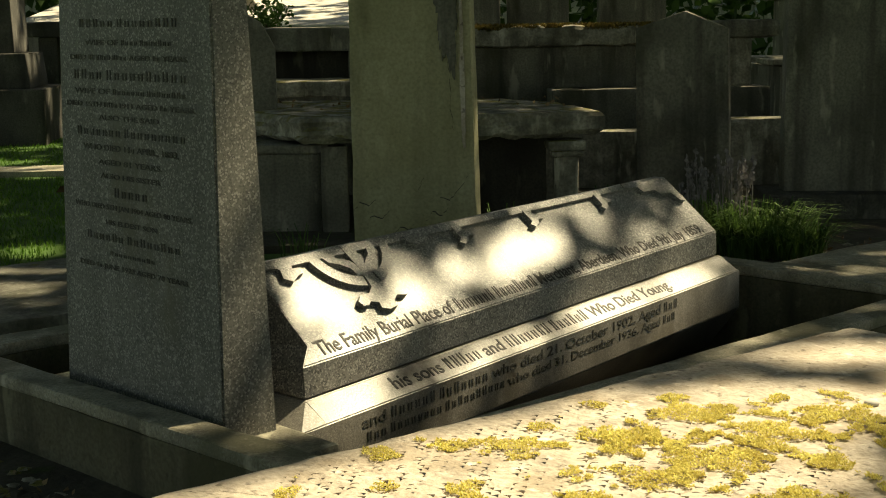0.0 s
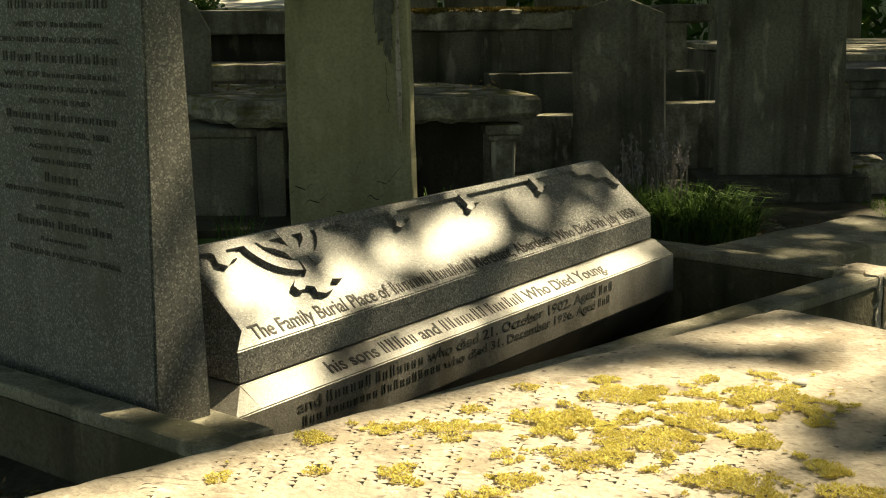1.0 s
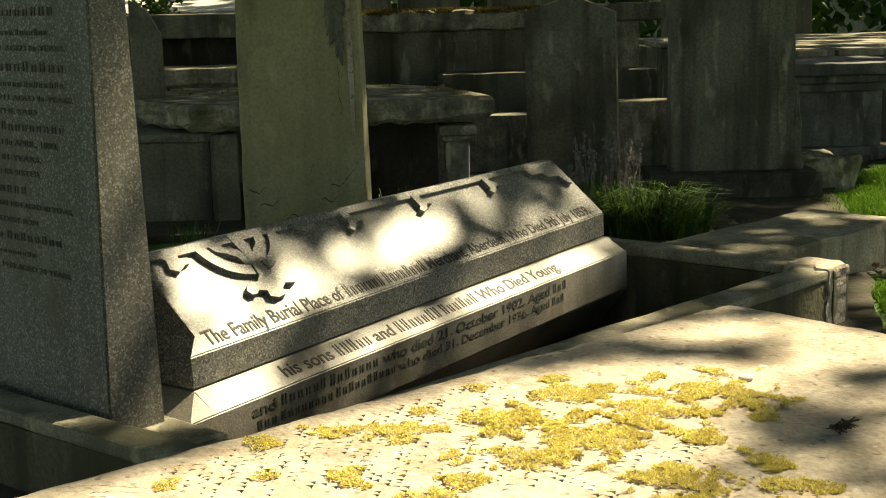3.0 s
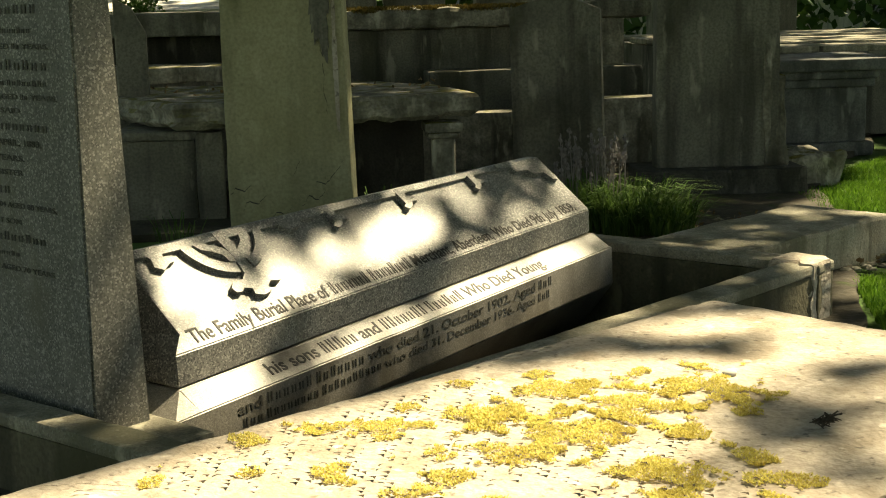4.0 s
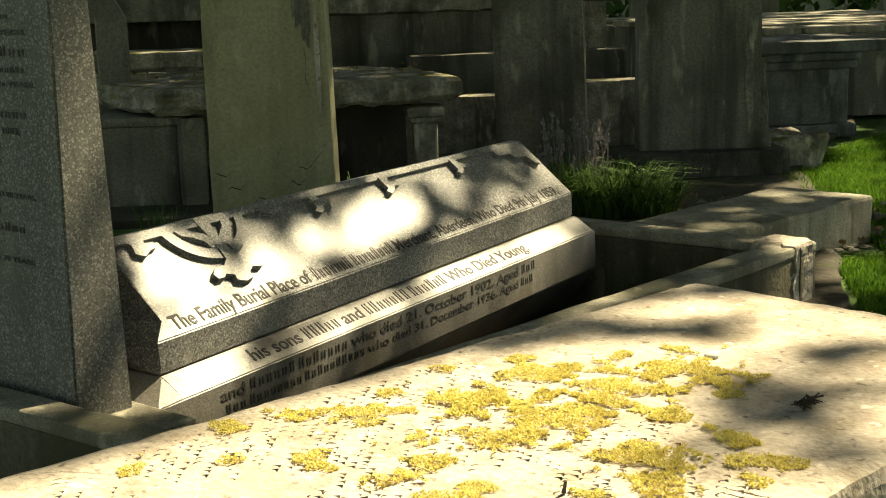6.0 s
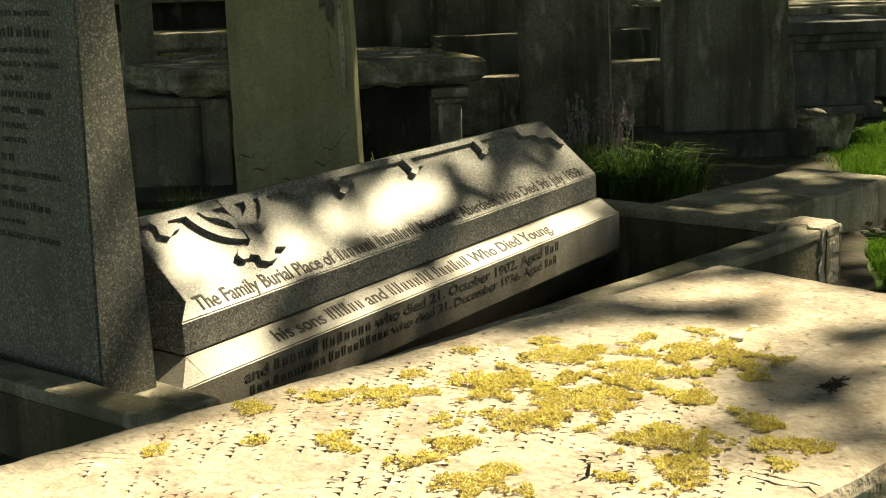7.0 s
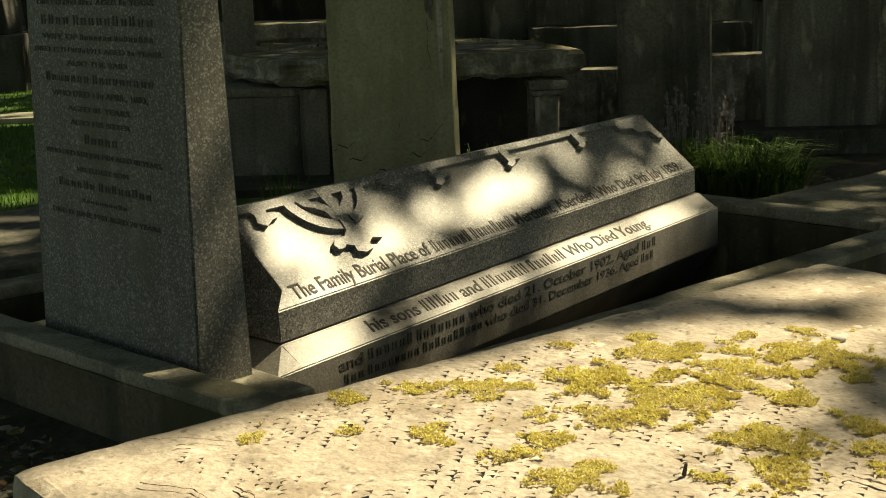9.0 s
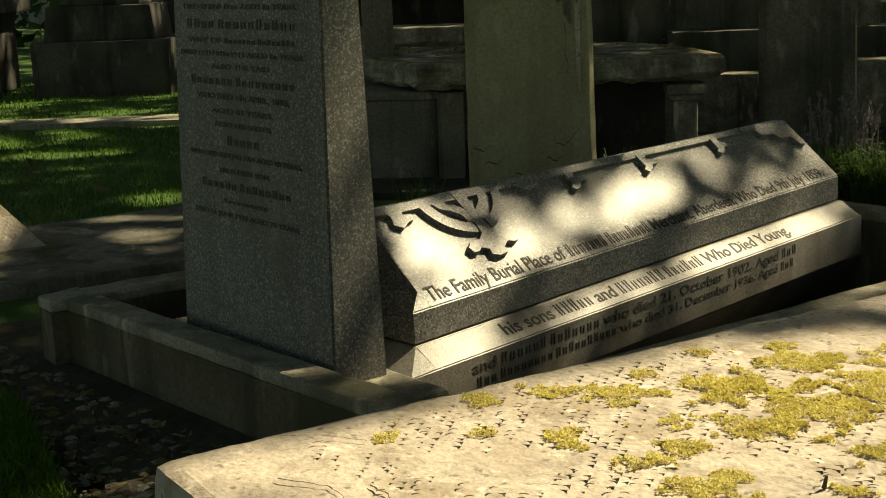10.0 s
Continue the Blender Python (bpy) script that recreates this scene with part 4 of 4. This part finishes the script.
# ---- moss and worn lettering on the slab ----
MOSS = [(0.982, 0.707, 0.088, 0.105, 1.8), (1.028, 0.547, 0.113, 0.14, 1), (1.235, 0.566, 0.114, 0.159, 1), (1.418, 0.549, 0.097, 0.113, 1), (1.388, 0.447, 0.034, 0.094, 1), (1.198, 0.762, 0.077, 0.08, 0.8),
        (1.254, 0.861, 0.044, 0.038, 1), (1.192, 0.406, 0.035, 0.045, 0.8), (0.888, 0.549, 0.134, 0.066, 0.8), (1.1, 0.924, 0.028, 0.024, 0.8), (1.414, 0.714, 0.032, 0.03, 0.8)]
MOSS_LOW = [(0.965, 0.296, 0.098, 0.07, 1.2), (0.868, 0.219, 0.072, 0.058, 1.1), (1.129, 0.247, 0.044, 0.052, 1.5), (1.079, 0.159, 0.065, 0.053, 1), (0.988, 0.106, 0.028, 0.041, 0.9), (0.594, 0.689, 0.031, 0.056, 1),
            (0.61, 0.543, 0.04, 0.03, 1), (0.63, 0.395, 0.069, 0.07, 1), (0.705, 0.535, 0.044, 0.043, 1), (0.372, 0.895, 0.029, 0.037, 1), (0.408, 0.719, 0.023, 0.02, 1), (0.595, 0.947, 0.031, 0.036, 1),
            (0.504, 0.796, 0.032, 0.028, 0.7), (0.694, 0.902, 0.035, 0.027, 0.8), (0.792, 0.827, 0.108, 0.054, 0.8), (0.93, 0.884, 0.041, 0.033, 0.8)]
CA, SA = math.cos(radians(-43)), math.sin(radians(-43))
mv, mf = [], []
r_ = random.Random(11)
for mu, mw, ra, rb, thick in MOSS + MOSS_LOW:
    ra, rb = ra * 1.04, rb * 1.04
    for i in range(int(ra * rb * 3.14 * 330000)):
        d, a = math.sqrt(r_.random()) * 1.8, r_.uniform(0, 6.283)
        dx, dy = ra * d * math.cos(a), rb * d * math.sin(a)
        u, w = mu + dx * CA - dy * SA, mw + dx * SA + dy * CA
        if noise.noise(Vector((u * 16, w * 16, 2))) + 0.6 * noise.noise(Vector((u * 45, w * 45, 5))) < (d - 0.72) * 0.75 or not (0.01 < u < SL - 0.01 and 0.01 < w < SW - 0.01):
            continue
        z = 0.002 + 0.006 * thick * max(0.0, 1 - d) * r_.random()
        h = r_.uniform(0.0015, 0.0042) * (0.6 + 0.5 * thick)
        for q in range(2):
            an, le = r_.uniform(0, 6.283), r_.uniform(0.5, 1.9)
            bx_, by_ = math.cos(an + 1.57) * 0.0009, math.sin(an + 1.57) * 0.0009
            tx, ty = math.cos(an) * h * le, math.sin(an) * h * le
            n0 = len(mv)
            mv += [(u - bx_, w - by_, z), (u + bx_, w + by_, z), (u + tx * 0.6 + bx_ * 1.3, w + ty * 0.6 + by_ * 1.3, z + h * 0.7), (u + tx, w + ty, z + h), (u + tx * 0.6 - bx_ * 1.3, w + ty * 0.6 - by_ * 1.3, z + h * 0.7)]
            mf.append((n0, n0 + 1, n0 + 2, n0 + 3, n0 + 4))
moss = from_faces("moss", mv, mf, M_MOSS, slab, "bright yellow-green feathery moss", "stuff")
cv, cf = [], []
for row in range(20):
    u0, w = 0.24 + row * 0.047, 0.95
    while w > 0.10:
        w -= r_.uniform(0.013, 0.028)
        if r_.random() < 0.28 or noise.noise(Vector((u0 * 4, w * 4, 9))) < -0.28:
            continue
        u = u0 + r_.choice((-0.010, 0.010)) + r_.uniform(-0.002, 0.002)
        k = r_.uniform(0.0045, 0.0105)
        n0 = len(cv)
        kind = r_.random()
        if kind < 0.62:
            cv += [(u - k * 0.5, w + k, 0.0068), (u + k * 0.7, w + r_.uniform(-0.3, 0.3) * k, 0.0068), (u - k * 0.5, w - k, 0.0068), (u - k * 0.2, w, 0.0068)]
            cf.append((n0, n0 + 3, n0 + 2, n0 + 1))
        else:
            a0, n, rr = r_.uniform(-0.6, 0.9), 6, k * 0.95
            for i in range(n + 1):
                an = a0 + 2.3 * i / n
                wd = 0.0020 * math.sin(3.14 * (i + 0.6) / (n + 1.2))
                cv += [(u + (rr - wd) * math.cos(an), w + (rr - wd) * math.sin(an), 0.0068), (u + (rr + wd) * math.cos(an), w + (rr + wd) * math.sin(an), 0.0068)]
            cf += [(n0 + 2 * i, n0 + 2 * i + 1, n0 + 2 * i + 3, n0 + 2 * i + 2) for i in range(n)]
from_faces("inscription", cv, cf, M_CUT, slab, "worn cut lettering, too eroded to read", "stuff")


def fissure(points, width):
    """A dark broken line in the top of the slab, from points in u and w."""
    bm = bmesh.new()
    fine = []
    for (u0, w0), (u1, w1) in zip(points, points[1:]):
        fine += [(u0 + (u1 - u0) * k / 6, w0 + (w1 - w0) * k / 6) for k in range(6)]
    rows = []
    for i, (u, w) in enumerate(fine + [points[-1]]):
        p = Vector((u * 60, w * 60, 2))
        u, w = u + 0.005 * noise.noise(p), w + 0.005 * noise.noise(p + Vector((9, 9, 9)))
        k = width * (0.25 + 0.75 * abs(noise.noise(p * 0.7 + Vector((0, 0, 5)))) * 1.8)
        rows.append((bm.verts.new((u - k, w, 0.0065)), bm.verts.new((u + k, w + k * 0.5, 0.0065))))
    for a, c in zip(rows, rows[1:]):
        bm.faces.new((a[0], a[1], c[1], c[0]))
    return part("crack", bm, M_CUT, slab, "dark broken crack")


fissure([(0.13, 0.81), (0.144, 0.787), (0.175, 0.739), (0.180, 0.698), (0.169, 0.640)], 0.0018)
fissure([(0.231, 0.703), (0.234, 0.652), (0.227, 0.618)], 0.0018)
fissure([(0.936, 0.115), (0.944, 0.061), (0.959, 0.008)], 0.003)
fissure([(0.213, 0.987), (0.274, 0.946), (0.323, 0.873)], 0.0015)
twig = bmesh.new()
for i in range(26):
    a, d = r_.uniform(0, 6.28), r_.random() * 0.024
    bmesh.ops.create_cone(twig, segments=4, radius1=0.002, radius2=0.001, depth=0.03, matrix=pose(math.cos(a) * d * 1.4, math.sin(a) * d * 0.5, 0.008 + r_.random() * 0.008, r_.uniform(60, 120), 0, r_.uniform(0, 360)))
tw = thing("twig_clump", SLAB @ Matrix.Translation((1.357, 0.238, 0.004)), "small dark clump of dead twigs on the slab", "twigs")
part("brush", twig, M_BARK, tw)

pebble = thing("pebble", SLAB @ Matrix.Translation((1.527, 0.569, 0.004)), "small white flat pebble on the mossy slab", "pebble")
pb = bmesh.new()
bmesh.ops.create_icosphere(pb, subdivisions=2, radius=0.016)
for v in pb.verts:
    v.co.z = max(v.co.z * 0.4, -0.003)
wear(pb, 0.002, 60, 1)
part("stone", pb, M_PALE, pebble, "", None, True)
stick = thing("twig", SLAB @ Matrix.Translation((0.766, 0.292, 0.0)), "short dark broken twig on the slab", "twig")
sk = bmesh.new()
bmesh.ops.create_cone(sk, cap_ends=True, segments=6, radius1=0.004, radius2=0.0025, depth=0.020, matrix=pose(0, 0, 0.011, 8, 5, 0))
part("stem", sk, M_BARK, stick)

# ---- trees out of view, added to shade the place ----
# gaps in the unseen crowns, set so that sun falls on chosen spots
LIT = [(0.34, 5.15, 0.17, 0.16, 0.055, -0.05), (0.09, 4.87, 0.08, 0.08, 0.05, -0.04), (-0.3, 4.36, 0.15, 0.14, -0.10, 0.05), (-0.03, 4.64, 0.10, 0.09, 0.06, -0.06), (-0.54, 4.37, 0.07, 0.06, 0.04, -0.02), (0.88, 5.6, 0.14, 0.16, 0.02, -0.01),
       (-0.13, 4.25, 0.15, 0.16, 0.07, -0.12), (0.41, 4.77, 0.11, 0.11, 0.02, -0.08), (0.88, 5.34, 0.28, 0.30, 0.03, -0.10), (1.2, 5.75, 0.18, 0.18, 0.06, -0.14), (0.76, 5.12, 0.14, 0.16, 0.06, 0.03)]
GAPS = [(2.01, 6.04, 0.19, -0.14, -0.02, -0.08), (2.22, 5.49, 0.10, -0.02, -0.07, -0.2), (2.74, 6.93, 0.11, -0.18, -0.05, -0.13), (1.27, 4.78, 0.29, 0.21, -0.02, -0.08), (3.01, 6.93, 0.10, -0.03, 0.04, 0.08), (3.19, 6.91, 0.07, -0.02, 0.22, 0.51), (4.56, 9.98, 0.19, -0.07, 0.42, 0.99), (2.95, 6.12, 0.25, -0.03, 0.18, 0.5)]
GAPS_B = [(-1.2, 3.86, 0.34, 0.0, 0.0, 0.22), (2.33, 5.62, 0.22, 0.0, 0.0, 0.2), (3.9, 8.6, 0.5, 0.0, 0.3, 0.9), (-0.59, 3.9, 0.11, -0.09, 0.05, 0.09), (-0.37, 3.76, 0.11, -0.08, 0.04, 0.07), (-1.25, 4.4, 0.12, 0.0, 0.0, 0.06), (-1.11, 3.74, 0.15, 0.0, -0.06, 0.16), (-2.41, 6.37, 0.12, -0.01, -0.41, 1.05), (-1.77, 7.03, 0.19, -0.02, -0.05, 0.15), (-4.1, 25.5, 2.6, 0.0, 0.0, 6.5), (2.05, 7.75, 0.3, 0.0, 0.05, 0.25), (-1.08, 3.84, 0.3, -0.10, 0.07, -0.2)]
STONE_BEAMS = [(0.37, 8.36, 0.18, 0.05), (0.74, 8.43, 0.15, 0.06), (1.47, 10.82, 0.22, 0.12), (2.61, 10.83, 0.22, 0.12), (1.39, 11.55, 0.22, 0.1), (-1.15, 10.4, 0.3, 0.12), (0.88, 8.58, 0.08, 0.12), (1.15, 9.29, 0.08, 0.15), (-0.01, 7.02, 0.05, 0.3), (0.24, 7.24, 0.05, 0.25), (1.84, 9.39, 0.05, 0.4), (2.11, 9.64, 0.04, 0.2), (3.45, 10.3, 0.08, 0.3), (4.32, 10.85, 0.5, 0.12), (5.27, 12.87, 0.3, 0.12), (2.45, 11.31, 0.12, 0.2), (3.29, 9.22, 0.05, 0.2), (3.99, 9.91, 0.2, 0.15), (2.55, 10.16, 0.25, 0.3)]
LAWN_BEAMS = [(-3.61, 10.77, 0.5, 0.25), (-3.24, 10.86, 0.3, 0.2), (-3.92, 13.85, 0.35, 0.5), (-5.73, 15.22, 0.5, 0.6), (-4.82, 13.46, 0.5, 0.2), (-2.04, 7.57, 0.3, 0.1), (-1.79, 7.17, 0.25, 0.08)]
DAPPLES = [(x, y, rx, 0.0, 0.0, ry) for x, y, rx, ry in STONE_BEAMS + LAWN_BEAMS]
SHADE = [(0.74, 2.82, 0.26, -0.03, -0.02, -0.07), (0.38, 2.74, 0.16, 0.04, -0.01, -0.08), (0.83, 2.27, 0.16, -0.05, -0.05, -0.15), (0.71, 2.0, 0.15, -0.03, -0.04, -0.11), (0.86, 3.1, 0.13, 0.0, -0.02, -0.05), (1.02, 2.55, 0.1, -0.02, -0.03, -0.08),
         (-0.29, 1.88, 0.09, -0.02, 0.0, -0.02)]


def inside(px, py, spots, rag):
    """Whether sunbeams to (px, py) pass one of the gaps: slanted ellipses with ragged edges."""
    hit = np.zeros(len(px), bool)
    for cx, cy, ax, ay, bx2, by2 in spots:
        det = ax * by2 - ay * bx2
        s, t = ((px - cx) * by2 - (py - cy) * bx2) / det, ((py - cy) * ax - (px - cx) * ay) / det
        hit |= s * s + t * t < 1.0 + rag
    return hit


def crown_leaves(count, x0, x1, y0, y1, size, gap):
    """Leaf places over a stretch of ground, left out where chosen spots are to be sunlit."""
    tx, ty = rng.uniform(x0, x1, count), rng.uniform(y0, y1, count)
    h = rng.uniform(6.0, 9.5, count)
    rag = rng.normal(0, 0.34, count)
    lit = inside(tx, ty, LIT + GAPS + GAPS_B + DAPPLES, rag)
    az = radians(36.81)
    qx, qy = tx + 0.137, ty - 1.204
    u, w = qx * math.cos(az) + qy * math.sin(az), -qx * math.sin(az) + qy * math.cos(az)
    lit |= (u > -0.3) & (u < SL - 0.02) & (w > -0.4) & (w < SW - 0.03) & ~(inside(tx, ty, SHADE, 1.6 * rag) & (rng.random(count) < 0.52))
    wave = np.sin(tx * 1.9 + 1.3 * np.sin(ty * 1.1)) * np.sin(ty * 1.6 + 1.7 * np.sin(tx * 0.9 + 2.0)) + 0.6 * np.sin(tx * 4.3 + ty * 1.2) * np.sin(ty * 3.7 - tx * 0.8)
    away = (tx < -2.2) | (ty > 7.6) | (tx > 3.2)
    lit |= away & (wave > gap)
    # leaves thinned over the coped tomb to let half of the light through
    ta = radians(46.5)
    gx, gy = tx + 0.626, ty - 4.407
    tu, tw_ = gx * math.cos(ta) + gy * math.sin(ta), -gx * math.sin(ta) + gy * math.cos(ta)
    thin = (tu > -0.15) & (tu < 2.7) & (tw_ > -0.62) & (tw_ < 0.05)
    keep = (~lit & (~thin | (rng.random(count) < 0.47))) | (rng.random(count) < 0.004)
    k = (h - 0.5) / SUN.z
    p = np.stack([tx + SUN.x * k, ty + SUN.y * k, h], 1)[keep]
    return p, size


spots = np.array([(8.6, 3.2), (-6.6, 1.6), (13.0, 13.0), (-11.5, 16.0), (3.2, -4.5), (-6.0, -9.0), (11.0, -8.0)])
near_p, _ = crown_leaves(60000, -4.0, 6.0, -0.5, 11.5, 0.2, 0.98)
far_p, _ = crown_leaves(90000, -24.0, 18.0, -18.0, 34.0, 0.45, 0.88)
far_p = far_p[~((far_p[:, 0] - SUN.x * (far_p[:, 2] - 0.5) / SUN.z > -4) & (far_p[:, 0] - SUN.x * (far_p[:, 2] - 0.5) / SUN.z < 6) & (far_p[:, 1] - SUN.y * (far_p[:, 2] - 0.5) / SUN.z < 11.5) & (far_p[:, 1] - SUN.y * (far_p[:, 2] - 0.5) / SUN.z > -0.5))]
for i, (sx, sy) in enumerate(spots):
    tree = thing("tree", base(sx, sy, -0.1), "tall leafy tree out of view, added to shade the churchyard", "tree", "trees over the tombs")
    bm = bmesh.new()
    bmesh.ops.create_cone(bm, cap_ends=True, segments=14, radius1=0.38, radius2=0.2, depth=6.2, matrix=Matrix.Translation((0, 0, 3.1)))
    bmesh.ops.subdivide_edges(bm, edges=[e for e in bm.edges if abs(e.verts[0].co.z - e.verts[1].co.z) > 1], cuts=8)
    wear(bm, 0.06, 1.5, i)
    part("trunk", bm, M_BARK, tree)
    for k in range(7):
        a = k * 0.9 + i
        limb = bmesh.new()
        bmesh.ops.create_cone(limb, cap_ends=True, segments=8, radius1=0.13, radius2=0.03, depth=2.6, matrix=Matrix.Translation((0, 0, 1.3)))
        part("limb", limb, M_BARK, tree, "", Matrix.Translation((0, 0, 5.0 + 0.15 * k)) @ pose(0, 0, 0, 0, 52 + 4 * (k % 3), math.degrees(a)))
    for pts, size in ((near_p, 0.2), (far_p, 0.45)):
        own = np.argmin(((pts[:, None, :2] - spots[None]) ** 2).sum(2), 1) == i
        q = pts[own] - np.array([sx, sy, -0.1])
        if len(q):
            v, f = scatter_quads(q, size, 0.65)
            from_faces("crown", v, f, M_LEAF, tree, "", "stuff")

# ---- shrub on the far bank ----
shrub = thing("shrub", base(-2.0, 17.4, 0), "dark leafy evergreen shrub before the sunlit bank", "shrub")
stem = bmesh.new()
bmesh.ops.create_cone(stem, cap_ends=True, segments=8, radius1=0.05, radius2=0.02, depth=1.3, matrix=Matrix.Translation((0, 0, 0.65)))
part("stem", stem, M_BARK, shrub)
q = rng.normal(0, 1, (900, 3))
q = q / np.linalg.norm(q, axis=1)[:, None] * (rng.random((900, 1)) ** 0.4) * np.array([0.30, 0.30, 0.38]) * (1 + 0.25 * np.sin(q[:, :1] * 5)) + np.array([0.0, 0, 1.30])
v, f = scatter_quads(q, 0.07, 0.6)
from_faces("foliage", v, f, M_LEAF, shrub, "", "stuff")

# ---- hedges before the boundary wall ----
for x0, x1, y, h in ((-30, -5.2, 27, 3.2), (-1.4, 30, 29, 3.4)):
    n = int((x1 - x0) * 260)
    pts = np.stack([rng.uniform(x0, x1, n), y + rng.normal(0, 0.5, n), h * rng.random(n) ** 0.8], 1)
    v, f = scatter_quads(pts, 0.35, 0.7)
    from_faces("hedge", v, f, M_LEAF, None, "dark evergreen hedge along the churchyard wall", "stuff", "hedge")
